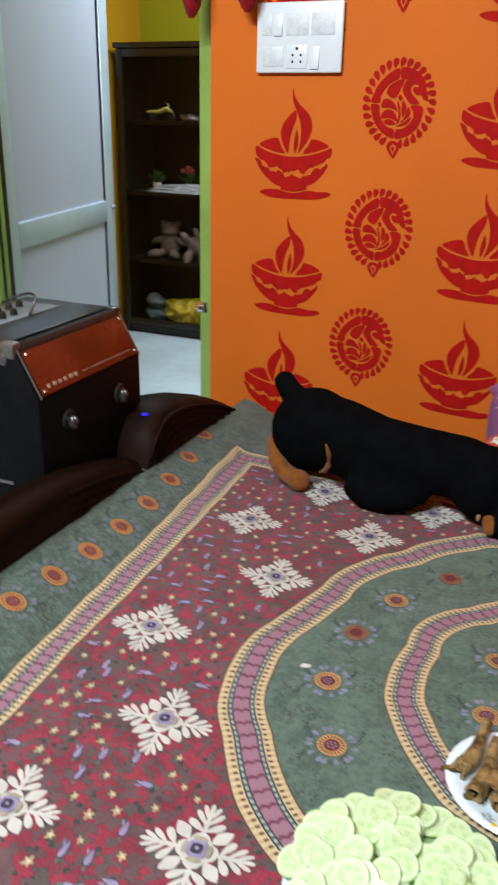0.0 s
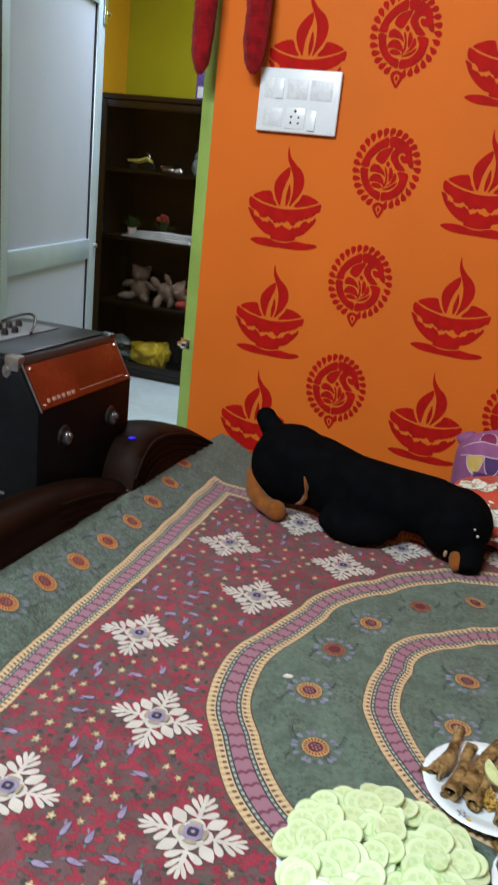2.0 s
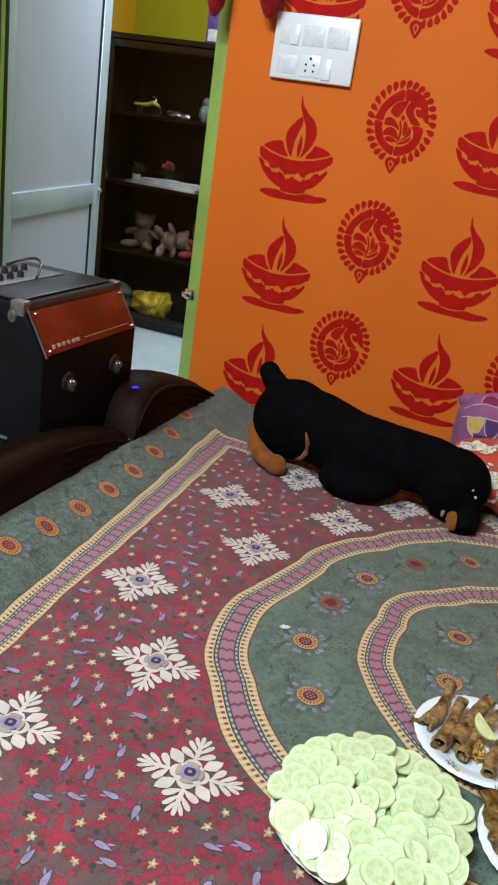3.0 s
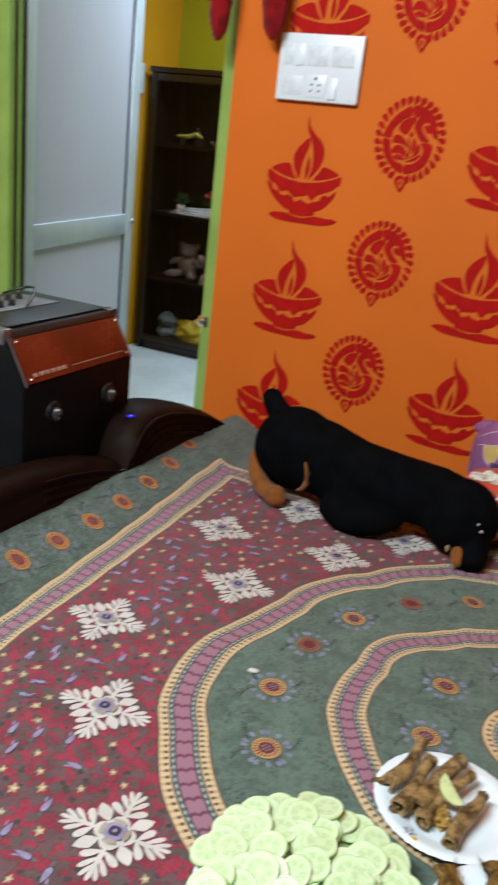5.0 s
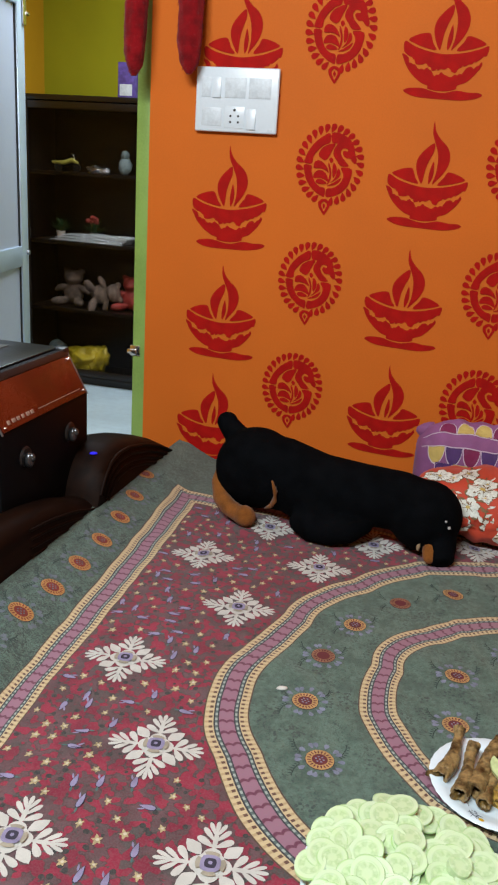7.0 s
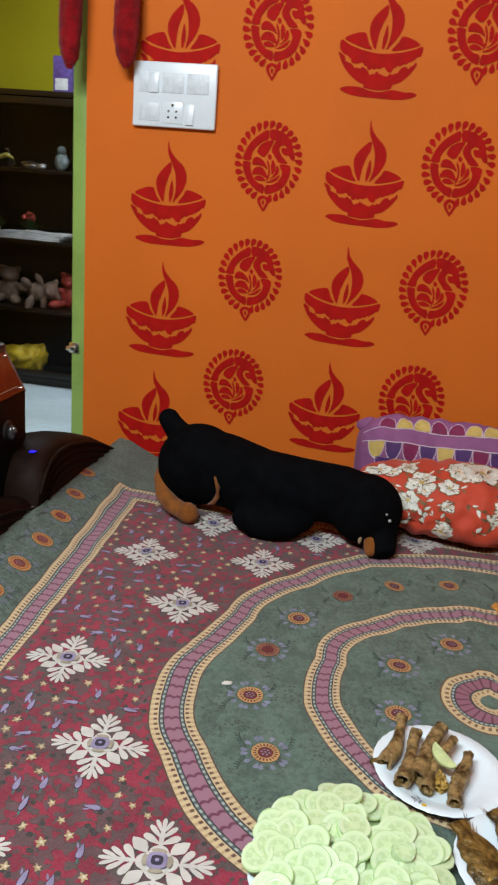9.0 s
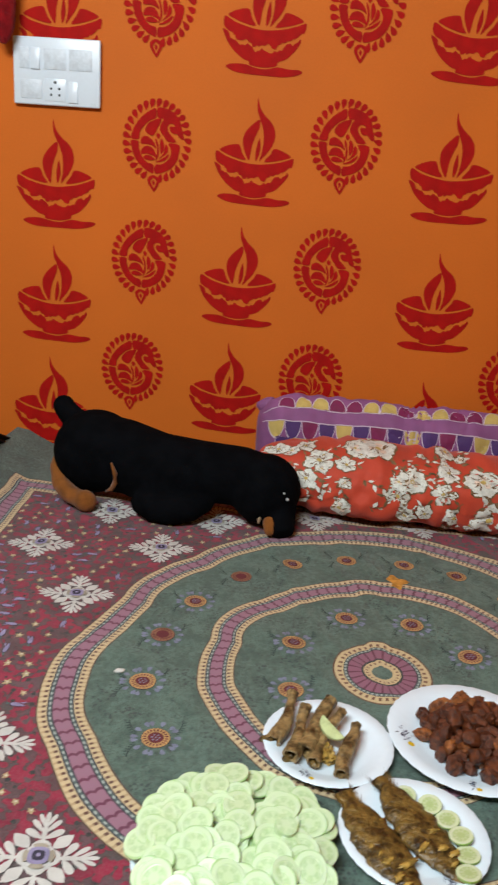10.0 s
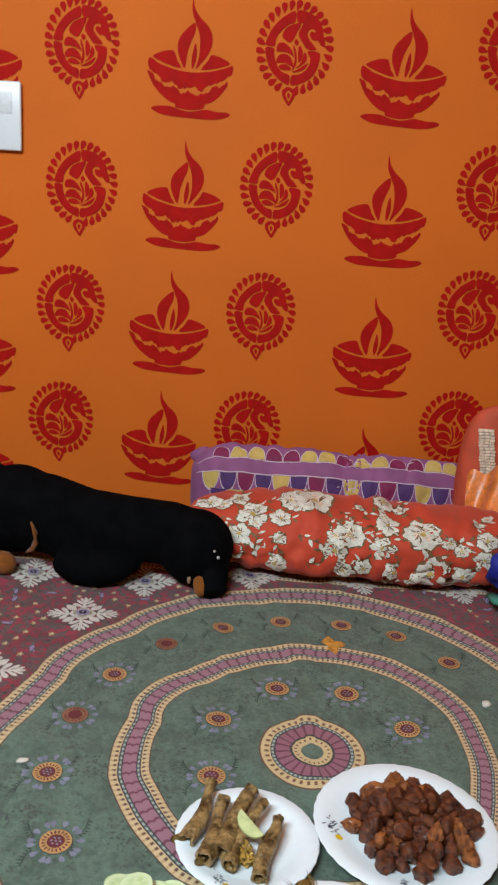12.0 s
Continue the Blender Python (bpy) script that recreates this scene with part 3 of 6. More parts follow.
frame_w = thing("door_frame", "green gloss painted door frame with steel strike plate", "door frame", kind="structure")
part("jamb", boxed((-1.107, WALL_Y + 0.050, 0.0), (-1.0495, WALL_Y + DEEP + 0.01, 2.12), 0.004), GREEN, frame_w)
part("jamb", boxed((-1.815, WALL_Y - 0.012, 0.0), (-1.765, WALL_Y + 0.012, 2.12), 0.004), GREEN, frame_w)
# black strips paint the shade in the gaps beside the jamb and bead
part("gap_shade", boxed((-1.8365, WALL_Y - 0.004, 0.0), (-1.8155, WALL_Y + 0.006, 2.12), 0.001), BLACKHOLE, frame_w, "black strip standing in for the shaded wall joint")
part("gap_shade", boxed((-1.836, WALL_Y + 0.0125, 0.0), (-1.770, WALL_Y + 0.030, 2.12), 0.002), BLACKHOLE, frame_w, "black strip standing in for the shaded door gap")
part("stop_bead", boxed((-1.836, WALL_Y + 0.0305, 0.0), (-1.770, WALL_Y + 0.050, 2.12), 0.003), GREEN, frame_w)
part("gap_shade", boxed((-1.836, WALL_Y + 0.0505, 0.0), (-1.779, WALL_Y + 0.080, 2.12), 0.002), BLACKHOLE, frame_w, "black strip standing in for the shaded door gap")
part("lintel", boxed((-1.7645, WALL_Y + 0.050, 2.06), (-1.1075, WALL_Y + DEEP - 0.05, 2.119), 0.004), GREEN, frame_w)
bm = boxed((-1.112, WALL_Y + 0.045, 0.790), (-1.082, WALL_Y + 0.0515, 0.820), 0.001)
box(bm, (-1.118, WALL_Y + 0.036, 0.797), (-1.092, WALL_Y + 0.046, 0.810), 0.002)
part("strike_plate", bm, CHROME, frame_w, "worn steel strike plate")

# aluminium door, swung open into the hall
door = thing("door", "aluminium framed door with pale grey panels, standing open", "door",
             at=Matrix.Translation((-1.835, 2.16, 0.0)) @ Matrix.Rotation(math.atan2(0.885, -0.199), 4, "Z"))
LEAF, TOP = 0.908, 1.945
part("stile", boxed((-0.075, -0.018, 0.03), (0.008, 0.018, TOP), 0.003), ALU, door)
part("stile", boxed((LEAF - 0.085, -0.018, 0.03), (LEAF, 0.018, TOP), 0.003), ALU, door)
for z0, z1 in ((0.03, 0.14), (0.893, 0.975), (TOP - 0.07, TOP)):
    part("rail", boxed((0.0085, -0.018, z0), (LEAF - 0.0855, 0.018, z1), 0.003), ALU, door)
part("upper_panel", boxed((0.0087, -0.006, 0.9755), (LEAF - 0.0857, 0.006, TOP - 0.0705)), FROST, door)
part("lower_panel", boxed((0.0087, -0.006, 0.1405), (LEAF - 0.0857, 0.006, 0.8925)), FROST, door)
for z0, z1 in ((0.975, TOP - 0.07), (0.14, 0.893)):
    part("gasket", boxed((LEAF - 0.093, -0.012, z0), (LEAF - 0.0858, -0.0065, z1)), BLACKHOLE, door, "dark rubber gasket")
bm = boxed((LEAF - 0.03, -0.026, TOP - 0.13), (LEAF + 0.006, -0.0185, TOP - 0.02), 0.002)
cyl(bm, (LEAF + 0.002, -0.024, TOP - 0.085), (LEAF + 0.035, -0.024, TOP - 0.085), 0.006, seg=12)
part("tower_bolt", bm, CHROME, door, "small steel tower bolt")
bm = bmesh.new()
cyl(bm, (LEAF - 0.02, -0.018, 0.945), (LEAF - 0.02, -0.030, 0.945), 0.011, 0.008, seg=16)
part("lock_barrel", bm, STEEL, door, "round steel lock barrel")
for z in (0.3, 1.0, 1.7):
    bm = bmesh.new()
    cyl(bm, (-0.083, -0.016, z), (-0.083, -0.016, z + 0.09), 0.008, seg=12)
    part("hinge", bm, ALU, door)

# ---- wall stencils, children of the orange wall ----


def on_wall(x, z):
    return (x, 0.0, z)


def diya_mesh():
    """An oil lamp: flame halves, bowl with a torn band, saucer; origin at the flame's tip."""
    ox, oz = 214, 115
    flame_r = [(214, 115), (224, 150), (245, 180), (270, 205), (285, 235), (287, 270), (275, 305), (258, 330), (244, 346), (250, 310), (250, 270), (245, 235), (232, 200), (216, 160)]
    flame_l = [(228, 195), (205, 215), (185, 245), (180, 275), (188, 310), (208, 345), (212, 320), (214, 290), (222, 255), (231, 225)]
    flame_c = [(236, 262), (230, 290), (228, 320), (232, 345), (240, 330), (243, 300)]
    back_l = [(105, 312), (135, 295), (165, 290), (175, 300), (185, 325), (198, 345), (160, 338), (125, 325)]
    back_r = [(290, 300), (320, 307), (350, 325), (330, 335), (300, 343), (262, 347), (280, 320)]
    rim = [(95, 318), (130, 335), (180, 350), (230, 357), (290, 352), (335, 340), (360, 332), (357, 362), (335, 372), (325, 385), (300, 388), (285, 400), (265, 410),
           (245, 403), (215, 402), (205, 410), (190, 398), (165, 390), (140, 385), (125, 370), (97, 350)]
    bowl = [(92, 357), (100, 375), (115, 400), (140, 425), (170, 445), (190, 452), (194, 462), (240, 468), (280, 462), (285, 450), (310, 440), (335, 415), (350, 390), (345, 385),
            (325, 395), (305, 400), (285, 415), (262, 425), (235, 415), (212, 422), (195, 410), (170, 402), (145, 398), (125, 385), (110, 365)]
    saucer = [(110, 468), (130, 460), (175, 460), (215, 470), (250, 473), (290, 465), (330, 470), (360, 470), (376, 478), (355, 490), (310, 497), (250, 495), (190, 492), (150, 487), (125, 478)]
    bm = bmesh.new()
    for o in (flame_r, flame_l, flame_c, back_l, back_r, rim, bowl, saucer):
        if o is rim or o is bowl:
            fine = [Vector(q) for q in smooth_loop(o, 3)]
            o = [(q.x, q.y + (4.0 * math.sin(i * 1.1) + 2.5 * math.sin(i * 2.7 + 1) if 366 < q.y < 428 and (o is rim or i > 36) else 0)) for i, q in enumerate(fine)]
        if o is saucer:
            o = [(214 + (x - 214) * 0.955, z) for x, z in o]
        o = [(x, float(np.interp(z, (115, 320, 400, 470, 500), (115, 311, 397, 476, 506)))) for x, z in o]
        pts = smooth_loop([((x - ox) * 0.000737 - (z - oz) * 0.000016, (oz - z) * 0.000662 + (x - ox) * 0.000039) for x, z in o], 3)
        paint(bm, pts, on_wall)
    return bm


def peacock_mesh():
    """A round peacock stencil in a wreath of drops; origin at the pendant's point."""
    bm = bmesh.new()
    cx, cz, rx, rz = 0.0040, 0.1200, 0.0640, 0.0750
    shapes = []
    for i in range(29):
        a = -85 + (i + 0.5) * 12.2
        if abs((a + 90 + 180) % 360 - 180) < 11 or abs((a + 180) % 360 - 180) < 5:
            continue
        ca, sa = math.cos(radians(a)), math.sin(radians(a))
        shapes.append(drop(cx + ca * (rx + 0.0008), cz + sa * (rz + 0.0008), a - 24, 0.0225, 0.0150))

    def drawn(pts, rounds=3):
        shapes.append(smooth_loop([((x - 210) * 0.000438 + (z - 567) * 0.0000378, (x - 210) * 0.0000209 - (z - 567) * 0.000417) for x, z in pts], rounds))

    # ring: upper, lower and right pieces
    drawn([(247, 103), (205, 121), (165, 150), (128, 192), (106, 235), (98, 266), (141, 271), (150, 235), (172, 203), (210, 170), (247, 153)])
    drawn([(97, 278), (98, 320), (108, 362), (130, 402), (165, 437), (190, 452), (212, 459), (216, 413), (185, 401), (160, 376), (145, 340), (139, 305), (139, 283)])
    drawn([(222, 460), (265, 455), (310, 435), (345, 400), (364, 355), (369, 302), (309, 294), (321, 330), (315, 362), (292, 392), (258, 410), (226, 414)])
    # neck and head with the curled beak
    drawn([(258, 101), (310, 106), (352, 130), (380, 168), (387, 210), (397, 252), (390, 272), (372, 262), (360, 243), (338, 241), (324, 228), (319, 210), (327, 200), (346, 203), (345, 191),
           (325, 186), (311, 198), (308, 215), (317, 238), (338, 263), (351, 286), (306, 284), (285, 256), (265, 222), (270, 190), (287, 160), (258, 154)])
    # wing, feathers, bud and leaves
    drawn([(276, 162), (245, 163), (205, 181), (186, 205), (181, 226), (195, 241), (216, 252), (235, 240), (253, 208)])
    drawn([(151, 286), (158, 263), (180, 253), (205, 263), (227, 289), (239, 322), (215, 306), (185, 298), (156, 297)])
    drawn([(150, 337), (165, 315), (190, 308), (215, 318), (231, 345), (237, 374), (215, 362), (185, 351), (153, 352)])
    drawn([(162, 369), (180, 358), (205, 363), (227, 383), (200, 388), (170, 382)])
    drawn([(252, 236), (265, 252), (252, 268), (241, 250)])
    drawn([(263, 274), (275, 272), (284, 300), (279, 330), (263, 351), (259, 320)])
    drawn([(238, 264), (249, 290), (253, 330), (247, 365), (229, 391), (240, 350), (243, 315), (236, 286)])
    drawn([(291, 301), (304, 312), (302, 340), (280, 361), (247, 379), (275, 350)])
    drawn([(310, 352), (294, 379), (262, 394), (228, 397), (260, 382), (290, 363)])
    # pendant
    drawn([(210, 566), (193, 542), (179, 515), (178, 491), (192, 476), (210, 471), (210, 486), (197, 497), (196, 515), (210, 546)], 2)
    drawn([(211, 566), (228, 542), (241, 519), (248, 496), (232, 479), (211, 471), (211, 486), (226, 497), (227, 515), (211, 546)], 2)
    drawn([(210, 528), (203, 512), (210, 498), (219, 511)], 2)
    for k, s in enumerate(shapes):
        paint(bm, s, lambda x, z, k=k: (x, -0.00002 * k, z))
    return bm


def stencils(name, bm, spots):
    first = None
    for x, z, tilt, size in spots:
        if first is None:
            first = ob = link(name, bm, STENCIL, wall_north, "deep red stencil paint")
        else:
            ob = new(name, first.data)
            ob.parent = wall_north
        ob.matrix_basis = Matrix.Translation((x, WALL_Y - 0.0012, z)) @ Matrix.Rotation(radians(tilt), 4, "Y") @ Matrix.Scale(size, 4)


stencils("lamp_motif", diya_mesh(), [(-0.814, 1.737, 0, 1.01), (-0.828, 1.375, 0.3, 1.01), (-0.830, 1.076, 2.1, 0.99), (-0.843, 0.780, 2.2, 1.01), (-0.322, 1.751, 2.5, 0.975),
                                     (-0.326, 1.455, 2.7, 0.968), (-0.347, 1.157, 3.0, 0.985), (-0.362, 0.860, 3.1, 0.965), (0.160, 1.759, 3.5, 0.968), (0.145, 1.451, 0.8, 0.988),
                                     (0.149, 1.129, 0.3, 0.97), (0.152, 0.803, 0, 0.97)])
stencils("peacock_motif", peacock_mesh(), [(-0.575, 1.527, 0.5, 1), (-0.572, 1.222, 0, 1), (-0.597, 0.940, 0, 0.99), (-0.621, 0.651, 0, 0.98), (-0.095, 1.541, 0.5, 1.01), (-0.113, 1.248, 0, 1),
                                           (-0.129, 0.953, 0, 0.99), (-0.144, 0.660, 0, 0.99), (0.397, 1.572, 0, 1), (0.388, 1.274, 0, 0.99), (0.380, 0.993, 0, 0.99), (0.370, 0.701, 0, 0.98)])

# ---- switchboard ----
board = thing("switchboard", "white plastic electrical switchboard with socket on orange wall", "switchboard", at=Matrix.Translation((-0.9205, WALL_Y, 1.4055)))
W, H = 0.2135, 0.150
part("back_box", boxed((0.004, -0.006, 0.004), (W - 0.004, 0.0, H - 0.004)), GREYPLASTIC, board)
part("cover_plate", boxed((0, -0.016, 0), (W, -0.006, H), 0.004, 3), SWITCH, board)
for x, z in ((0.055, 0.103), (0.148, 0.032)):
    bm = boxed((x - 0.011, -0.0185, z - 0.024), (x + 0.011, -0.0163, z + 0.024), 0.001)
    bmesh.ops.rotate(bm, verts=bm.verts, cent=(x, -0.017, z), matrix=Matrix.Rotation(radians(-4), 3, "X"))
    part("rocker_switch", bm, SWITCH, board)
for x0, x1, z0, z1 in ((0.016, 0.040, 0.080, 0.126), (0.076, 0.130, 0.080, 0.126), (0.138, 0.194, 0.080, 0.126), (0.018, 0.070, 0.014, 0.056)):
    bm = boxed((x0, -0.0172, z0), (x1, -0.0162, z1), 0.0004)
    part("blank_module", bm, GREYPLASTIC, board, "pale grey blank module")
bm = boxed((0.078, -0.0175, 0.010), (0.130, -0.0162, 0.060), 0.0006)
socket = part("socket", bm, SWITCH, board)
bm = bmesh.new()
for x, z, r in ((0.104, 0.052, 0.0035), (0.094, 0.038, 0.0028), (0.114, 0.038, 0.0028), (0.094, 0.024, 0.0028), (0.114, 0.024, 0.0028)):
    cyl(bm, (x, -0.0182, z), (x, -0.0176, z), r, seg=14)
part("pin_holes", bm, BLACKHOLE, socket, "five dark round pin holes")
part("maker_mark", boxed((W - 0.022, -0.0168, 0.006), (W - 0.010, -0.0161, 0.011)), GREYPLASTIC, board)

# ---- red plush legs of a hanging toy above the switchboard ----


def plush_leg(x, y, z0, z1, r, lean, seed):
    bm = bmesh.new()
    n = 20
    pts, rad = [], []
    for i in range(n + 1):
        t = i / n
        z = z1 + (z0 - z1) * t
        pts.append((x + lean * t, y + 0.012 * math.sin(t * 3), z))
        rad.append(r * (0.75 + 0.32 * math.sin(t * 2.4)) * (1.0 if t < 0.86 else max(0.18, math.sqrt(max(0.0, 1 - ((t - 0.86) / 0.145) ** 2)))))
    tube(bm, pts, rad, 40, 0.8, True, 0.18, seed, (0, 1, 0))
    rnd = random.Random(int(seed * 10))
    for f in list(bm.faces):
        if len(f.verts) != 4:
            continue
        for _ in range(2):
            c = f.calc_center_median() + Vector((rnd.uniform(-1, 1), rnd.uniform(-1, 1), rnd.uniform(-1, 1))) * 0.002
            d = (f.normal + Vector((rnd.uniform(-0.6, 0.6), rnd.uniform(-0.6, 0.6), -0.9))).normalized() * rnd.uniform(0.004, 0.010)
            s = d.cross(Vector((rnd.random(), rnd.random(), rnd.random()))).normalized() * 0.0009
            bm.faces.new([bm.verts.new(c + s), bm.verts.new(c - s), bm.verts.new(c + d)])
    return bm


toy = thing("hanging_toy_legs", "deep red shaggy plush legs hanging by the doorway", "hanging toy")
part("plush_leg", plush_leg(-1.060, 1.93, 1.522, 2.02, 0.027, -0.008, 1.0), REDFUR, toy)
part("plush_leg", plush_leg(-0.938, 1.945, 1.532, 2.02, 0.029, 0.010, 2.0), REDFUR, toy)
bm = bmesh.new()
ball(bm, (-0.99, 1.90, 2.08), (0.10, 0.07, 0.11), lump=0.12)
part("plush_body", bm, REDFUR, toy)
bm = bmesh.new()
cyl(bm, (-0.99, 1.90, 2.17), (-0.99, 1.90, 2.34), 0.003, seg=8)
cyl(bm, (-0.99, 1.90, 2.34), (-0.99, 1.999, 2.36), 0.004, seg=8)
part("hanging_cord", bm, CABLE, toy)

# ---- bed ----
BASE = 0.55


def sheet_z(x, y):
    """Height of the cloth: flat in the middle, raised along the footboard, with soft folds."""
    t = max(0.0, -0.765 - 0.03 * (y - 1.0) - x)
    z = BASE + 0.060 * math.tanh(10.0 * t * t / (t + 0.02))
    p = Vector((x * 2.6, y * 2.6, 0.3))
    z += 0.004 * noise.noise(p) + 0.0018 * noise.noise(Vector((x * 14 + y * 5, y * 9 - x * 3, 2.0)))
    ridge = noise.noise(Vector((x * 5.5 + y * 3.0, y * 1.6 - x * 1.0, 7.0)))
    k = max(0.0, 1 - abs(ridge) * 6)
    z += 0.0034 * k * k * (3 - 2 * k)
    return z


bed = thing("bed", "dark brown wooden bed with scrolled footboard and mattress", "bed")
part("mattress", boxed((-0.90, 0.06, 0.30), (1.14, 1.93, 0.533), 0.03, 3), MATTRESS, bed)
part("bed_base", boxed((-0.89, 0.08, 0.14), (1.13, 1.92, 0.299), 0.01), BEDWOOD, bed)
for x in (-0.86, 1.05):
    for y in (0.12, 1.82):
        part("leg", boxed((x, y, 0.0), (x + 0.06, y + 0.06, 0.139), 0.006), BEDWOOD, bed)


def scroll_board(outline, x0, x1, roll):
    """A board whose top follows an outline in y and z, with a rounded crest."""
    bm = bmesh.new()
    prof = [(0.0, -roll), (0.08, -roll * 0.45), (0.25, -roll * 0.12), (0.5, 0.0), (0.75, -roll * 0.12), (0.92, -roll * 0.45), (1.0, -roll)]
    rows = []
    for y, z in outline:
        row = [bm.verts.new((x0, y, 0.12))]
        row += [bm.verts.new((x0 + (x1 - x0) * u, y, z + dz)) for u, dz in prof]
        row.append(bm.verts.new((x1, y, 0.12)))
        rows.append(row)
    for a, b in zip(rows, rows[1:]):
        for i in range(len(a) - 1):
            bm.faces.new((a[i], a[i + 1], b[i + 1], b[i]))
    bm.faces.new(rows[0])
    bm.faces.new(rows[-1][::-1])
    return bm


def eased(y, ys, zs):
    """A height read off a curve through a few points, rounded at the joints."""
    return sum(float(np.interp(y + k * 0.008, ys, zs)) for k in (-2, -1, 0, 1, 2)) / 5


RAIL = ((0.05, 0.60, 0.93, 1.09, 1.20, 1.30, 1.37, 1.44), (0.702, 0.704, 0.695, 0.684, 0.670, 0.648, 0.624, 0.606))
SCROLL = ((1.375, 1.385, 1.41, 1.44, 1.48, 1.55, 1.65, 1.75, 1.85, 1.91, 1.95, 1.975), (0.560, 0.620, 0.668, 0.698, 0.713, 0.710, 0.686, 0.652, 0.605, 0.567, 0.528, 0.480))
low = [(y, eased(y, *RAIL)) for y in [0.05 + 1.38 * i / 60 for i in range(61)]]
part("footboard_rail", scroll_board(low, -1.0, -0.905, 0.03), BEDWOOD, bed, "glossy dark brown scrolled rail", 50)
arch = [(y, eased(y, *SCROLL)) for y in [1.378 + 0.595 * (i / 60) ** 1.2 for i in range(61)]]
part("footboard_scroll", scroll_board(arch, -1.035, -0.900, 0.022), BEDWOOD, bed, "glossy dark brown rounded scroll", 50)
bm = bmesh.new()
for k in range(4):
    pts, inset = [], 0.020 + 0.017 * k
    for i in range(30):
        y = 1.392 + inset * 0.7 + (0.50 - inset) * (i / 29) ** 1.3
        pts.append((-0.8995, y, eased(y - inset * 0.35, *SCROLL) - inset * 1.05))
    tube(bm, pts, [0.0042] * 30, 8)
    pts = []
    for i in range(24):
        y = 1.12 + (0.29 - inset) * i / 23
        pts.append((-0.9045, y, eased(y, *RAIL) - inset * 1.05))
    tube(bm, pts, [0.0030] * 24, 8)
part("carved_reed", bm, BEDWOOD, bed, "carved wooden reeding", 60)


def sheet_mesh():
    xs = [-0.910 + 0.009 * i for i in range(229)]
    ys = [0.05 + 0.009 * i for i in range(210)]
    bm = bmesh.new()
    grid = [[bm.verts.new((x, y, sheet_z(x, y))) for y in ys] for x in xs]
    for a, b in zip(grid, grid[1:]):
        for i in range(len(ys) - 1):
            bm.faces.new((a[i], b[i], b[i + 1], a[i + 1]))
    # hanging hems at the near and the head side
    for edge, off in (([g[0] for g in grid], Vector((0, -0.012, -0.02))), (grid[-1], Vector((0.012, 0, -0.02)))):
        prev = edge
        for k in range(1, 9):
            row = [bm.verts.new(v.co + off * k * (1 if k < 2 else 1) + Vector((0, 0.004 * math.sin(v.co.x * 22) * k * 0.2, 0))) for v in edge]
            for i in range(len(row) - 1):
                bm.faces.new((prev[i], prev[i + 1], row[i + 1], row[i]))
            prev = row
    return bm


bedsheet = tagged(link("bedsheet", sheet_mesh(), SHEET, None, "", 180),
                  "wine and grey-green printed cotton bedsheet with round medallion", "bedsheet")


def on_sheet(cx, cy, rot, lift, scale=1.0):
    c, s = math.cos(radians(rot)) * scale, math.sin(radians(rot)) * scale
    def place(x, y):
        u, v = cx + x * c - y * s, cy + x * s + y * c
        return (u, v, sheet_z(u, v) + lift)
    return place


def printed_flower(cx, cy, rot, scale=1.0):
    """Four fern fans and four pointed leaves round a cream body with a lilac heart."""
    bm = bmesh.new()
    count = [0]

    def put(outline, mi=0, lift=0.0008):
        count[0] += 1
        paint(bm, outline, on_sheet(cx, cy, rot, lift + 0.00003 * count[0], scale), mi, 0.009)

    put([(math.cos(radians(45 * k + 22.5)) * 0.0215, math.sin(radians(45 * k + 22.5)) * 0.0215) for k in range(8)])
    for q in range(4):
        a = 90 * q
        ca, sa = math.cos(radians(a)), math.sin(radians(a))
        put(leaf(ca * 0.018, sa * 0.018, a, 0.046, 0.0064))
        for d, turn, ln, w in ((0.026, 56, 0.027, 0.0112), (0.035, 38, 0.027, 0.0080), (0.043, 24, 0.025, 0.0064)):
            for sgn in (1, -1):
                put(drop(ca * d, sa * d, a + sgn * turn, ln, w))
        put(drop(ca * 0.046, sa * 0.046, a, 0.023, 0.0066))
        put(disc(ca * 0.0135, sa * 0.0135, 0.0120, None, 14))
        b = a + 45
        put(smooth_loop([(math.cos(radians(b + t)) * r, math.sin(radians(b + t)) * r) for r, t in ((0.019, 0), (0.031, 15), (0.037, 13), (0.049, 0), (0.037, -13), (0.031, -15))], 2))
    for q in range(4):
        put(arc_band(0, 0, 0.0115, 0.0115, 0.0180, 0.0180, 90 * q - 30, 90 * q + 30, 8), 3, 0.0026)
    put(smooth_loop([(0.0098, 0.0098), (-0.0098, 0.0098), (-0.0098, -0.0098), (0.0098, -0.0098)], 4), 1, 0.0030)
    put(smooth_loop([(0.0058, 0.0058), (-0.0058, 0.0058), (-0.0058, -0.0058), (0.0058, -0.0058)], 4), 2, 0.0034)
    put(disc(0, 0, 0.0027, None, 8), 1, 0.0038)
    return bm


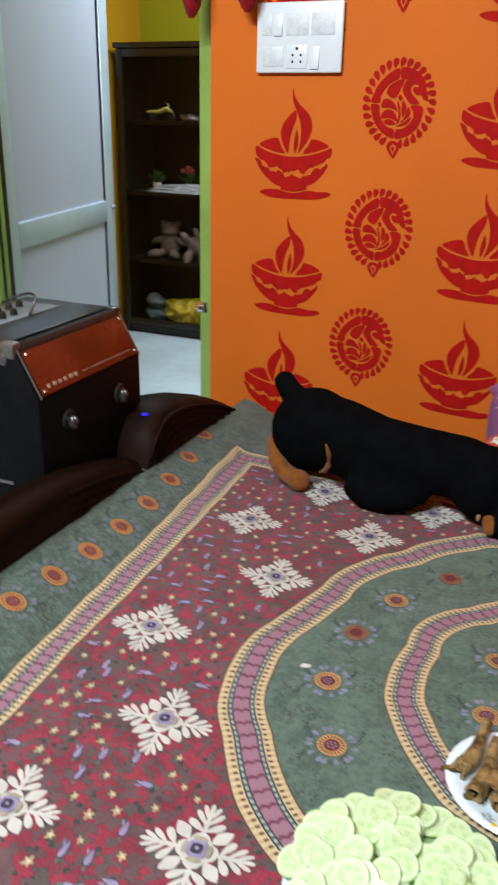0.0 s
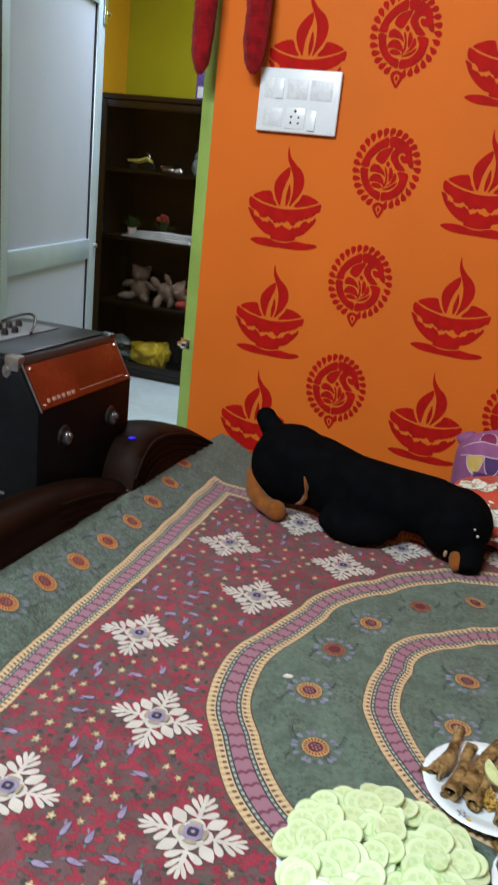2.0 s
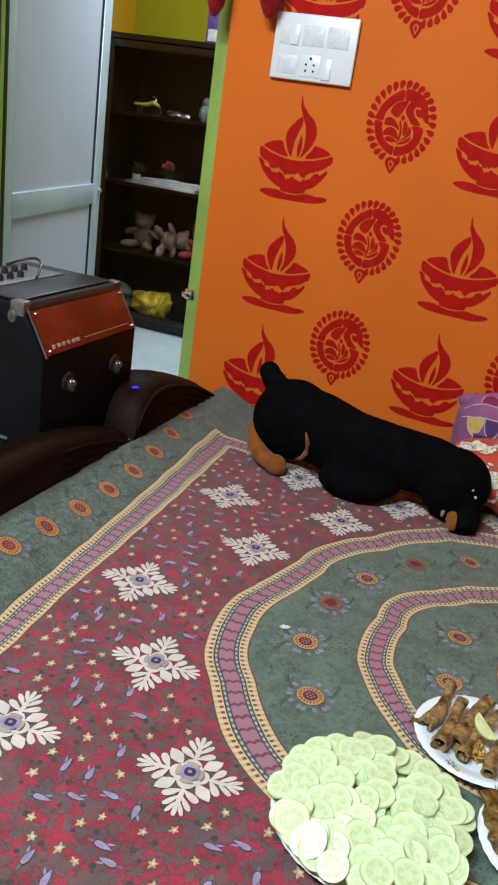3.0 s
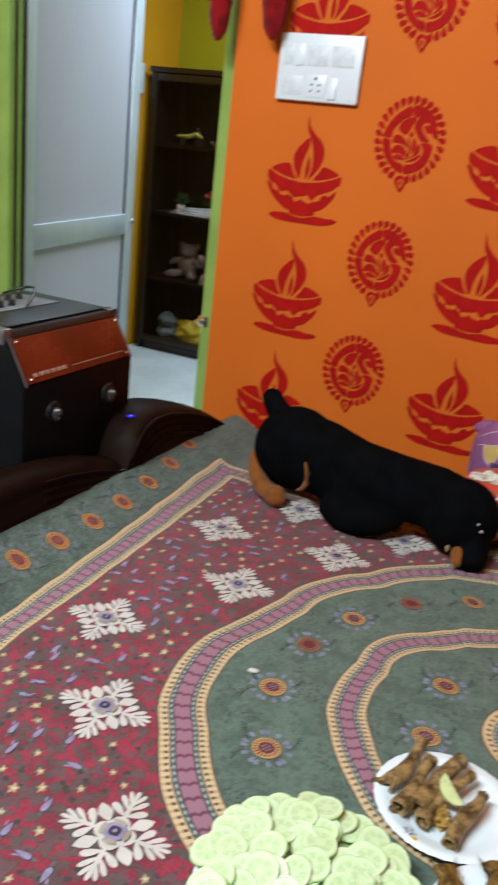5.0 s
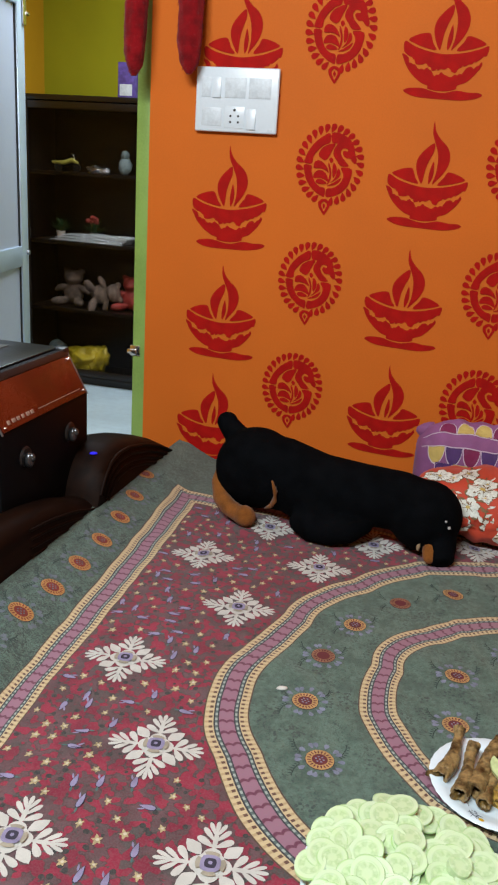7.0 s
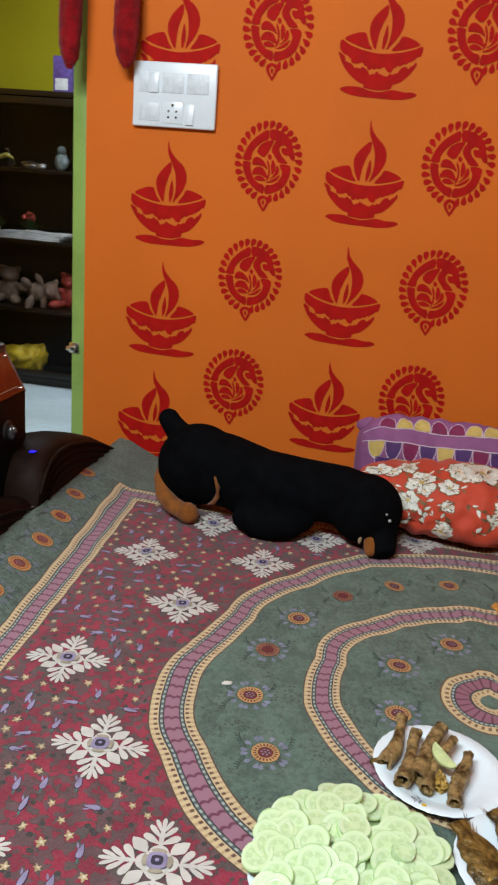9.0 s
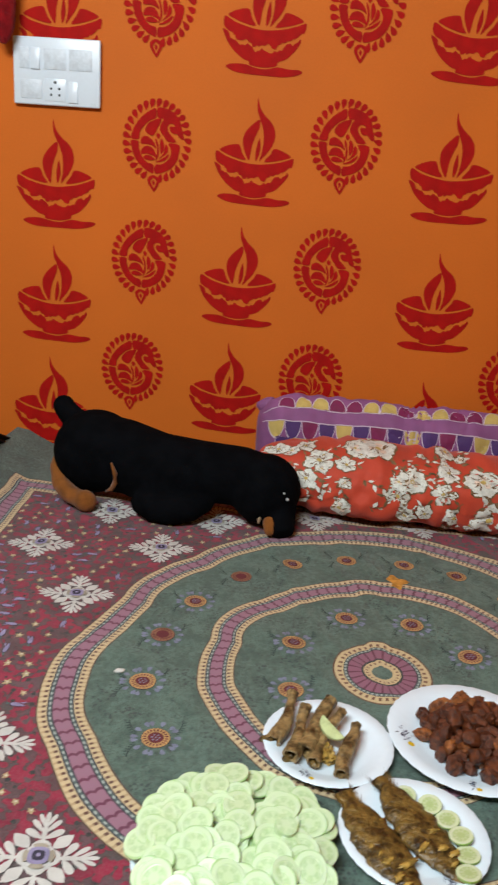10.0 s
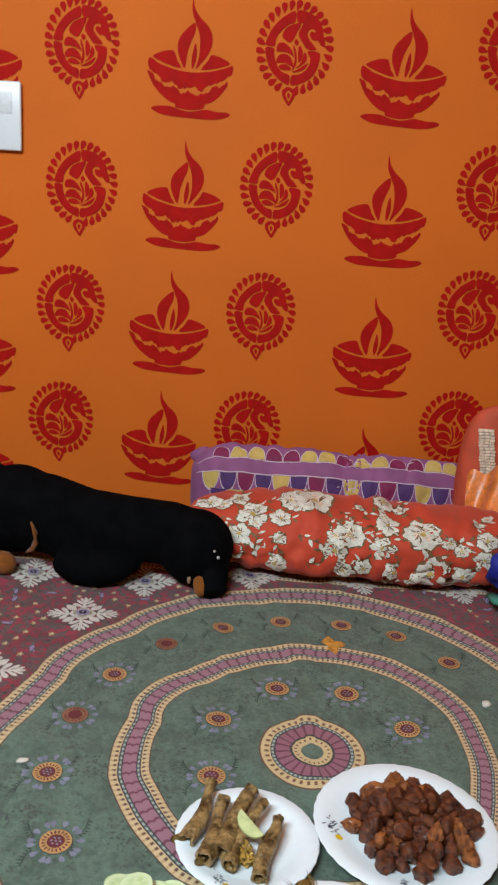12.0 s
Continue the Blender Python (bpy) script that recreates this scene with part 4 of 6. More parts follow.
def printed_rosette(cx, cy, scale, halo, faded):
    """A wine heart in a ticked gold ring and a halo of grey-blue petals."""
    bm = bmesh.new()
    at = on_sheet(cx, cy, 10, 0.0008, scale)
    if halo:
        for k in range(15):
            a = 24 * k + 6 * math.sin(k * 2.1)
            paint(bm, drop(math.cos(radians(a)) * 0.0255, math.sin(radians(a)) * 0.0255, a, 0.0120, 0.0088), at, 5 if halo == 2 else 4)
    for base, way in ((20, 1), (200, 1), (160, -1)):
        for k in range(6):
            a = base + way * (k * 4.0)
            r = 0.031 + 0.0042 * k
            px, py = math.cos(radians(a)) * r, math.sin(radians(a)) * r
            for sgn in (1, -1):
                paint(bm, leaf(px, py, a + sgn * 46, 0.0068, 0.0021, 4), on_sheet(cx, cy, 10, 0.0004 + 0.00002 * k, scale), 5)
    paint(bm, disc(0, 0, 0.0220), at, 2, 0.007)
    paint(bm, disc(0, 0, 0.0212), on_sheet(cx, cy, 0, 0.0012, scale), 0 if faded else 3, 0.007)
    lift = on_sheet(cx, cy, 0, 0.0016, scale)
    for k in range(20):
        a = 18 * k
        paint(bm, leaf(math.cos(radians(a)) * 0.0128, math.sin(radians(a)) * 0.0128, a, 0.0070, 0.0026, 4), lift, 1)
    paint(bm, disc(0, 0, 0.0118), lift, 1, 0.007)
    if not faded:
        for k in range(7):
            a, r = radians(60 * k), 0.0058 if k < 6 else 0.0
            paint(bm, disc(math.cos(a) * r, math.sin(a) * r, 0.0017, None, 6), on_sheet(cx, cy, 0, 0.0020, scale), 4)
    return bm


FLOWERSPOTS = ((-0.644, 1.355), (-0.407, 1.392), (-0.516, 1.175), (-0.642, 0.955), (-0.519, 0.778), (-0.386, 0.611), (-0.617, 0.575), (-0.549, 1.546), (-0.315, 1.549),
             (-0.100, 1.615), (0.138, 1.640), (0.347, 1.630))
for x, y in FLOWERSPOTS:
    link("printed_flower", printed_flower(x, y, 8, 0.98), [PETAL, LILAC, INK, BEIGEPRINT], bedsheet, "cream printed flower with lilac heart")
RINGED = [(0.389, -148, 1), (0.385, -167, 1), (0.374, 173, 0), (0.373, 154, 1), (0.381, 134, 0), (0.386, 116, 1), (0.393, 99, 1), (0.401, 82, 1), (0.402, 67, 1), (0.375, 50, 1),
          (0.166, -157, 1), (0.166, 158, 1), (0.174, 112, 1), (0.170, 73, 1), (0.156, 29, 1)]
for r, a, clear in RINGED:
    link("printed_rosette", printed_rosette(CX + r * math.cos(radians(a)), CY + r * math.sin(radians(a)), 0.93, a < 0 or a > 150 or r < 0.2, not clear),
         [RUST, WINE, INK, STRAW, BLUEPRINT, SPRIGINK], bedsheet, "rust printed rosette")
for i in range(11):
    y = 0.596 + 0.0945 * i + 0.0020 * max(0, i - 3) ** 2
    x = -0.836 - 0.21 * (y - 1.13) ** 2
    link("printed_rosette", printed_rosette(x, y, 0.98, 1, False), [RUST, EMBER, INK, GOLDPRINT, HALOPRINT, SPRIGINK], bedsheet, "rust printed rosette")

# small tulips and stars strewn over the wine field


def in_wine(x, y, gap):
    dx, dy = x - CX, y - CY
    r = math.hypot(dx, dy)
    c1, s1 = dx / r, dy / r
    rr = r - r * r * (c1 * -0.191 + s1 * 0.177 + (c1 * c1 - s1 * s1) * -0.075 + s1 * c1 * 0.358)
    inside = x + 0.735 + (y - 1.1) * 0.055 > gap and y < 1.620 - gap and rr > 0.494 + gap and x < 0.75
    return inside and all((x - u) ** 2 + (y - v) ** 2 > (0.062 + gap) ** 2 for u, v in FLOWERSPOTS)


rnd = random.Random(77)
spots = []
tulips, stars = bmesh.new(), bmesh.new()
for n in range(9000):
    x, y = rnd.uniform(-0.74, 0.60), rnd.uniform(0.30, 1.62)
    tulip = n % 5 < 2
    if not in_wine(x, y, 0.012 if tulip else 0.007) or any((x - u) ** 2 + (y - v) ** 2 < d * d for u, v, d in spots):
        continue
    spots.append((x, y, 0.029 if tulip else 0.024))
    if tulip:
        a = rnd.choice((0, 90, 180, 270)) + rnd.uniform(-7, 7)
        put = lambda o, mi, l: paint(tulips, o, on_sheet(x, y, a, l), mi)
        put(drop(0.020, 0, 180, 0.0255, 0.0108), 1, 0.0006)
        put(drop(0.0185, 0, 180, 0.0225, 0.0088), 0, 0.0009)
        put(leaf(0.009, 0.0036, 22, 0.0100, 0.0030, 4), 0, 0.0012)
        put(leaf(-0.004, 0, 190, 0.0085, 0.0036, 4), 2, 0.0008)
    else:
        a, s = rnd.uniform(0, 72), rnd.uniform(0.78, 1.12)
        for k in range(5):
            paint(stars, leaf(0, 0, 72 * k + 9 * math.sin(3 * k), (0.0066 + 0.0018 * (k % 2)) * s, 0.0040 * s, 5), on_sheet(x, y, a, 0.0006 + 0.00004 * k), 0)
        paint(stars, disc(0.0006, 0, 0.0022 * s, None, 8), on_sheet(x, y, a, 0.0010), 1)
link("tulip_print", tulips, [LILAC, INK, TEALPRINT], bedsheet, "strewn lilac printed tulips")["kind"] = "stuff"
link("star_print", stars, [PALESTAR, STARHEART], bedsheet, "strewn pale yellow printed stars")["kind"] = "stuff"

# crumbs and a stain
bm = bmesh.new()
ball(bm, (-0.385, 0.966, sheet_z(-0.385, 0.966) + 0.002), (0.009, 0.0045, 0.003), (0, 0, 20), 12, 8, 0.3)
tagged(link("rice_crumb", bm, PETAL, None, "", 60), "small white food crumb on the bedsheet", "crumb")
bm = bmesh.new()
ball(bm, (0.309, 1.20, sheet_z(0.309, 1.2) + 0.002), (0.009, 0.007, 0.004), (0, 0, 50), 12, 8, 0.3)
tagged(link("rice_crumb", bm, PETAL, None, "", 60), "small white food crumb on the bedsheet", "crumb")
bm = bmesh.new()
blot = [(0.017 * (1 + 0.35 * math.sin(3 * a + 1) + 0.2 * math.sin(5 * a)) * math.cos(a), 0.026 * (1 + 0.3 * math.sin(4 * a)) * math.sin(a)) for a in [i * math.pi / 12 for i in range(24)]]
paint(bm, blot, on_sheet(0.064, 1.350, 0, 0.0012), 0, 0.012)
link("gravy_stain", bm, STAIN, bedsheet, "orange gravy stain")

# ---- plush dog: one mesh ----


def merged(bm, voxel, rounds):
    """Fuses overlapping solids into one skin."""
    me = bpy.data.meshes.new("fused")
    bm.to_mesh(me)
    bm.free()
    ob = bpy.data.objects.new("fused", me)
    scene.collection.objects.link(ob)
    mod = ob.modifiers.new("remesh", "REMESH")
    mod.mode, mod.voxel_size = "VOXEL", voxel
    sm = ob.modifiers.new("smooth", "SMOOTH")
    sm.factor, sm.iterations = 0.5, rounds
    got = bmesh.new()
    got.from_mesh(ob.evaluated_get(bpy.context.evaluated_depsgraph_get()).to_mesh())
    bpy.data.objects.remove(ob)
    bpy.data.meshes.remove(me)
    return got


def plush_dog():
    bm = bmesh.new()
    ball(bm, (-0.612, 1.640, 0.656), (0.098, 0.092, 0.096))
    tube(bm, [(-0.62, 1.640, 0.655), (-0.54, 1.625, 0.655), (-0.45, 1.605, 0.647), (-0.36, 1.590, 0.651), (-0.27, 1.575, 0.653), (-0.22, 1.565, 0.643)],
         [0.090, 0.085, 0.075, 0.068, 0.066, 0.066], 24)
    ball(bm, (-0.215, 1.558, 0.636), (0.079, 0.075, 0.078))
    tube(bm, [(-0.20, 1.55, 0.62), (-0.176, 1.520, 0.590), (-0.165, 1.488, 0.563)], [0.052, 0.037, 0.023], 20)
    ball(bm, (-0.45, 1.605, 0.603), (0.11, 0.055, 0.045))
    tube(bm, [(-0.482, 1.533, 0.585), (-0.455, 1.520, 0.584), (-0.41, 1.515, 0.584), (-0.37, 1.524, 0.589), (-0.335, 1.545, 0.603)], [0.025, 0.033, 0.034, 0.030, 0.022], 20)
    ball(bm, (-0.482, 1.533, 0.585), (0.023, 0.023, 0.026))
    ball(bm, (-0.44, 1.56, 0.61), (0.055, 0.045, 0.045))
    ball(bm, (-0.30, 1.70, 0.580), (0.05, 0.04, 0.034))
    tube(bm, [(-0.66, 1.665, 0.710), (-0.688, 1.678, 0.727), (-0.702, 1.684, 0.742)], [0.030, 0.027, 0.025], 16)
    ball(bm, (-0.703, 1.685, 0.743), (0.0255, 0.0255, 0.0255))
    body = merged(bm, 0.0060, 4)
    n0 = len(body.faces)
    tan = bmesh.new()
    tube(tan, [(-0.700, 1.650, 0.650), (-0.696, 1.612, 0.618), (-0.678, 1.580, 0.592), (-0.650, 1.556, 0.580), (-0.618, 1.535, 0.577)], [0.010, 0.017, 0.020, 0.021, 0.020], 18)
    ball(tan, (-0.606, 1.530, 0.577), (0.028, 0.024, 0.025), (0, 0, -30))
    ball(tan, (-0.194, 1.496, 0.584), (0.017, 0.015, 0.029), (-28, 0, 0))
    tan = merged(tan, 0.005, 4)
    patch = bmesh.new()
    tube(patch, [(-0.552, 1.541, 0.668), (-0.541, 1.535, 0.645), (-0.543, 1.540, 0.622), (-0.552, 1.548, 0.604), (-0.568, 1.556, 0.592)], [0.002, 0.0055, 0.006, 0.0055, 0.002], 10)
    pale = bmesh.new()
    ball(pale, (-0.219, 1.500, 0.590), (0.004, 0.005, 0.014), (15, 0, 20))
    eyes = bmesh.new()
    for p, r in (((-0.163, 1.4975, 0.641), 0.0034), ((-0.171, 1.4955, 0.655), 0.0026)):
        ball(eyes, p, (r, r, r), u=10, v=8)
    out = bmesh.new()
    for src, mi in ((body, 0), (tan, 1), (patch, 1), (pale, 2), (eyes, 3)):
        for f in src.faces:
            f.material_index = mi
        me = bpy.data.meshes.new("piece")
        src.to_mesh(me)
        src.free()
        out.from_mesh(me)
        bpy.data.meshes.remove(me)
    return out


tagged(link("plush_dog", plush_dog(), [PLUSHBLACK, PLUSHTAN, PLUSHPALE, EYEGREY], None, "", 180), "black and tan plush toy dog lying on the bed", "plush toy")

# ---- pillows ----


def sgn_pow(v, p):
    return math.copysign(abs(v) ** p, v)


class Pillow:
    """A stuffed pillow: along x, depth in y, height in z; at(a, b) gives the skin a metres along and b metres up the front."""

    def __init__(self, centre, length, depth, height, turn=0.0, lean=0.0, ends=5.0, wrinkle=0.004, seed=0.0, pinch=0.85, tuck=None):
        self.tuck = tuck
        self.m = pose(*centre, lean, 0, turn)
        self.l, self.d, self.h, self.ends, self.wr, self.seed, self.pinch = length / 2, depth / 2, height / 2, ends, wrinkle, seed, pinch

    def skin(self, u, phi, lift=0.0):
        s = max(0.0, 1 - abs(u) ** self.ends) ** 0.45
        e = 0.30 + 0.70 * s
        y = -self.d * (0.12 + 0.88 * s) * sgn_pow(math.cos(phi), self.pinch if math.sin(phi) > 0 else 0.85)
        z = self.h * e * sgn_pow(math.sin(phi), 0.85)
        x = self.l * u
        p = Vector((x * 7 + self.seed, y * 7, z * 9))
        k = 1 + (self.wr * noise.noise(p) + self.wr * 0.8 * noise.noise(Vector((x * 30 + self.seed, phi * 1.3, 0)))) / 0.08
        crease = noise.noise(Vector((x * 8 + self.seed * 3, math.sin(phi) * 0.9 + self.seed, 1.5)))
        k -= self.wr * 5.5 * max(0.0, 1 - abs(crease) * 7) ** 2
        fold = noise.noise(Vector((x * 19 + phi * 2.2 + self.seed, phi * 0.7 - x * 4, 4.0)))
        k -= self.wr * 2.6 * max(0.0, 1 - abs(fold) * 5)
        if self.tuck is not None:
            q = (x - self.tuck) / 0.028
            k -= 0.085 * math.exp(-q * q) * (0.6 + 0.4 * math.sin(x * 420))
        n = Vector((0, -math.cos(phi) * self.h, math.sin(phi) * self.d)).normalized()
        return self.m @ (Vector((x, y * k, z * k)) + n * lift)

    def at(self, lift):
        rad = (self.d + self.h) / 2
        def place(a, b):
            return self.skin(max(-0.995, min(0.995, a / self.l)), b / rad, lift)
        return place

    def mesh(self, nu=150, nv=64):
        bm = bmesh.new()
        rows = []
        for i in range(nu + 1):
            u = math.sin((i / nu - 0.5) * math.pi)
            rows.append([bm.verts.new(self.skin(u, 2 * math.pi * k / nv)) for k in range(nv)])
        for a, b in zip(rows, rows[1:]):
            for k in range(nv):
                bm.faces.new((a[k], a[(k + 1) % nv], b[(k + 1) % nv], b[k]))
        bm.faces.new(rows[0])
        bm.faces.new(rows[-1][::-1])
        return bm


red = Pillow((0.115, 1.694, 0.633), 0.72, 0.235, 0.158, -1.0, 0, 6.0, 0.011, 3.0)
red_pillow = tagged(link("floral_pillow", red.mesh(), REDCLOTH, None, "", 180), "coral red cotton pillow printed with white flowers", "pillow")


def blossom(pl, a, b, size, kind, rnd):
    bm = bmesh.new()
    at = pl.at(0.0009)
    at2 = pl.at(0.0022)
    n = 6 if kind == 0 else 8
    turn = rnd.uniform(0, 60)
    petals = [(turn + 360 / n * i + rnd.uniform(-10, 10), size * rnd.uniform(0.85, 1.12)) for i in range(n)]
    for i, (ang, ln) in enumerate(petals):
        paint(bm, drop(a, b, ang, ln * 1.07, size * 0.82), pl.at(0.0008 + 0.00002 * i), 1, 0.012)
    for i, (ang, ln) in enumerate(petals):
        ca, sa = math.cos(radians(ang)), math.sin(radians(ang))
        w = size * 0.36
        tip = [(0.05, 0), (0.45, -0.8), (0.72, -1.0), (0.80, -0.55), (1.0, -0.15), (0.93, 0.25), (0.80, 0.9), (0.5, 0.85)]
        paint(bm, smooth_loop([(a + ca * u * ln - sa * v * w, b + sa * u * ln + ca * v * w) for u, v in tip], 2), pl.at(0.0012 + 0.00003 * i), 0, 0.012)
    for i, (ang, ln) in enumerate(petals):
        paint(bm, leaf(a, b, ang + rnd.uniform(-8, 8), ln * rnd.uniform(0.5, 0.7), size * 0.05, 4, size * 0.03), pl.at(0.0018 + 0.00003 * i), 1, 0.012)
    if kind:
        for i in range(6):
            ang = 60 * i + 20
            paint(bm, drop(a, b, ang, size * 0.50, size * 0.42), pl.at(0.0019 + 0.00003 * i), 3 if i % 2 else 0, 0.012)
    for i in range(4 if kind else 3):
        ang = rnd.uniform(0, 360)
        paint(bm, leaf(a + math.cos(radians(ang)) * size * 0.25, b + math.sin(radians(ang)) * size * 0.25, ang + 60, size * 0.5, size * 0.10, 5, size * 0.08), at2, 1, 0.012)
    paint(bm, disc(a, b, size * 0.16, None, 10), at2, 2)
    for i in range(3):
        ang = rnd.uniform(0, 360)
        paint(bm, leaf(a + math.cos(radians(ang)) * size * 0.9, b + math.sin(radians(ang)) * size * 0.9, ang + rnd.uniform(-50, 50), size * 0.7, size * 0.22, 5), at, 1 if i else 0, 0.012)
    return bm


def sprig(pl, a, b, ang, size, rnd):
    bm = bmesh.new()
    at = pl.at(0.0010)
    paint(bm, leaf(a, b, ang, size * 1.2, size * 0.05, 8), pl.at(0.0013), 1, 0.012)
    for i in range(6):
        t = i / 5
        x, y = a + math.cos(radians(ang)) * size * t, b + math.sin(radians(ang)) * size * t
        sgn = 1 if i % 2 else -1
        paint(bm, leaf(x, y, ang + sgn * 50, size * 0.32, size * 0.14, 5), at, 0 if i % 3 else 1, 0.012)
        paint(bm, leaf(x, y, ang, size * 0.24, size * 0.03, 4), at, 1, 0.012)
    return bm


rnd = random.Random(5)
FLOWERS = [(260, 385, 0.030, 0), (345, 395, 0.021, 0), (225, 455, 0.024, 0), (440, 322, 0.036, 1), (370, 330, 0.022, 1), (545, 430, 0.028, 1), (505, 475, 0.024, 0), (655, 390, 0.024, 0),
           (755, 410, 0.034, 1), (640, 458, 0.022, 0), (590, 505, 0.017, 0), (535, 525, 0.022, 0), (785, 515, 0.034, 0), (680, 515, 0.022, 0), (940, 415, 0.024, 0), (935, 470, 0.020, 0),
           (335, 525, 0.026, 1), (215, 330, 0.020, 0), (130, 340, 0.022, 0), (880, 520, 0.022, 0), (840, 560, 0.020, 1), (100, 420, 0.02, 0), (650, 310, 0.02, 1)]
more = random.Random(31)
FLOWERS += [(more.uniform(90, 960), more.uniform(300, 570), more.uniform(0.010, 0.016), more.randrange(2)) for k in range(26)]
for cx, cy, size, kind in FLOWERS:
    a = ((300 + cx / 1.71) - 400) / 482 * 0.593 - 0.166 - 0.115
    b = radians(100 - (cy - 290) / 290 * 150) * (0.235 + 0.158) / 4
    link("printed_blossom", blossom(red, a, b, size * 1.22, kind, rnd), [FLOWERWHITE, FLOWERDARK, MUSTARD, LACE], red_pillow, "white printed blossom")
for cx, cy, ang, size in ((400, 440, -20, 0.05), (270, 500, 80, 0.05), (420, 505, 10, 0.05), (580, 370, 40, 0.05), (700, 350, 80, 0.05), (610, 440, 70, 0.04), (850, 430, 20, 0.05), (735, 545, 160, 0.05), (520, 350, -50, 0.04),
                          (300, 330, 10, 0.04), (330, 455, -70, 0.04), (480, 400, 15, 0.04), (460, 540, 60, 0.045), (620, 545, -10, 0.045), (800, 465, -40, 0.04), (900, 360, 30, 0.05), (175, 400, -60, 0.04), (700, 435, 140, 0.04)):
    a = ((300 + cx / 1.71) - 400) / 482 * 0.593 - 0.166 - 0.115
    b = radians(100 - (cy - 290) / 290 * 150) * (0.235 + 0.158) / 4
    link("printed_sprig", sprig(red, a, b, ang, size * 1.15, rnd), [FLOWERWHITE, FLOWERDARK], red_pillow, "brown and white printed sprig")

pur = Pillow((0.080, 1.900, 0.653), 0.69, 0.13, 0.225, 0.0, 4, 9.0, 0.007, 9.0, 1.25, 0.045)
purple_pillow = tagged(link("striped_pillow", pur.mesh(), PURPLE, None, "", 180), "mauve pillow printed with plum and mustard scallops", "pillow")


def scallop_row(name, b0, size, flip, cols, start_a, end_a, label):
    a, i = start_a, 0
    while a < end_a:
        bm = bmesh.new()
        w = size * 0.92
        half = [(a - w / 2, b0)] + [(a + w / 2 * math.cos(t), b0 + flip * size * 0.85 * math.sin(t) ** 0.9) for t in [math.pi - k * math.pi / 12 for k in range(1, 12)]] + [(a + w / 2, b0)]
        rim = [(a - w * 0.54, b0)] + [(a + w * 0.54 * math.cos(t), b0 + flip * size * 0.93 * math.sin(t) ** 0.9) for t in [math.pi - k * math.pi / 12 for k in range(1, 12)]] + [(a + w * 0.54, b0)]
        paint(bm, rim, pur.at(0.0008), 1, 0.015)
        paint(bm, half, pur.at(0.0014), 0, 0.015)
        link(name, bm, [cols[i % len(cols)], PIPING], purple_pillow, label)
        a += size
        i += 1


scallop_row("printed_scallop", 0.083, 0.042, 1, [PLUM, MUSTARD, MUSTARD, PLUM, PLUM, MUSTARD, MUSTARD], -0.272, 0.33, "plum and mustard scallop print")
scallop_row("printed_scallop", 0.046, 0.042, -1, [MUSTARD, VIOLET, PLUM, VIOLET], -0.294, 0.33, "plum, violet and mustard scallop print")
scallop_row("printed_scallop", 0.012, 0.042, -1, [VIOLET, MUSTARD, VIOLET, PLUM], -0.273, 0.33, "plum, violet and mustard scallop print")
scallop_row("printed_scallop", -0.060, 0.042, 1, [PLUM, VIOLET, MUSTARD], -0.293, 0.33, "plum, violet and mustard scallop print")
for b in (0.0465, 0.0800):
    bm = bmesh.new()
    paint(bm, [(-0.33, b), (0.33, b), (0.33, b + 0.0022), (-0.33, b + 0.0022)], pur.at(0.0012), 0, 0.015)
    link("printed_line", bm, PIPING, purple_pillow)

for sx in (-1, 1):
    bm = bmesh.new()
    pts = [(0.080 + sx * (0.310 + 0.008 * k), 1.900, 0.722 + 0.001 * k) for k in range(6)]
    tube(bm, pts, [0.028, 0.027, 0.024, 0.019, 0.013, 0.005], 18, 0.55, True, 0.25, 3.0 + sx, (0, 1, 0), 40)
    part("pillow_corner", bm, PURPLE, purple_pillow, "gathered mauve corner", 180)

cush = Pillow((0.572, 1.845, 0.742), 0.42, 0.10, 0.375, 2.0, 6, 8.0, 0.004, 21.0)
cushion = thing("frilled_cushion", "coral cushion with cream lace edge and orange satin frill", "cushion")
part("cover", cush.mesh(50, 40), CORALCUSHION, cushion, "", 180)
bm = bmesh.new()
for k in range(19):
    z0 = 0.745 + 0.0068 * k
    x0 = 0.374 + 0.030 * (25 - k) / 25
    for j in range(3):
        x = x0 + 0.0118 * j + 0.0015 * math.sin(k * 1.3)
        y = 1.777 + 0.0015 * math.sin(k + j)
        box(bm, (x, y, z0), (x + 0.0108, y + 0.006, z0 + 0.0061), 0.0012, 1)
    box(bm, (x0 + 0.001, 1.782, z0), (x0 + 0.035, 1.786, z0 + 0.0068))
part("lace_edge", bm, LACE, cushion, "cream lace edging")
bm = bmesh.new()
rows = []
for i in range(60):
    t = i / 59
    row = []
    for j in range(7):
        s = j / 6
        x = 0.368 + 0.16 * t
        row.append(bm.verts.new((x, 1.765 - 0.030 * s + 0.010 * math.sin(t * 17 + s * 2.5), 0.772 - 0.085 * s + 0.05 * t * (1 - s) + 0.006 * math.sin(t * 20))))
    rows.append(row)
for a, b in zip(rows, rows[1:]):
    for j in range(6):
        bm.faces.new((a[j], a[j + 1], b[j + 1], b[j]))
frill = part("satin_frill", bm, SATIN, cushion, "shiny orange satin frill", 180)

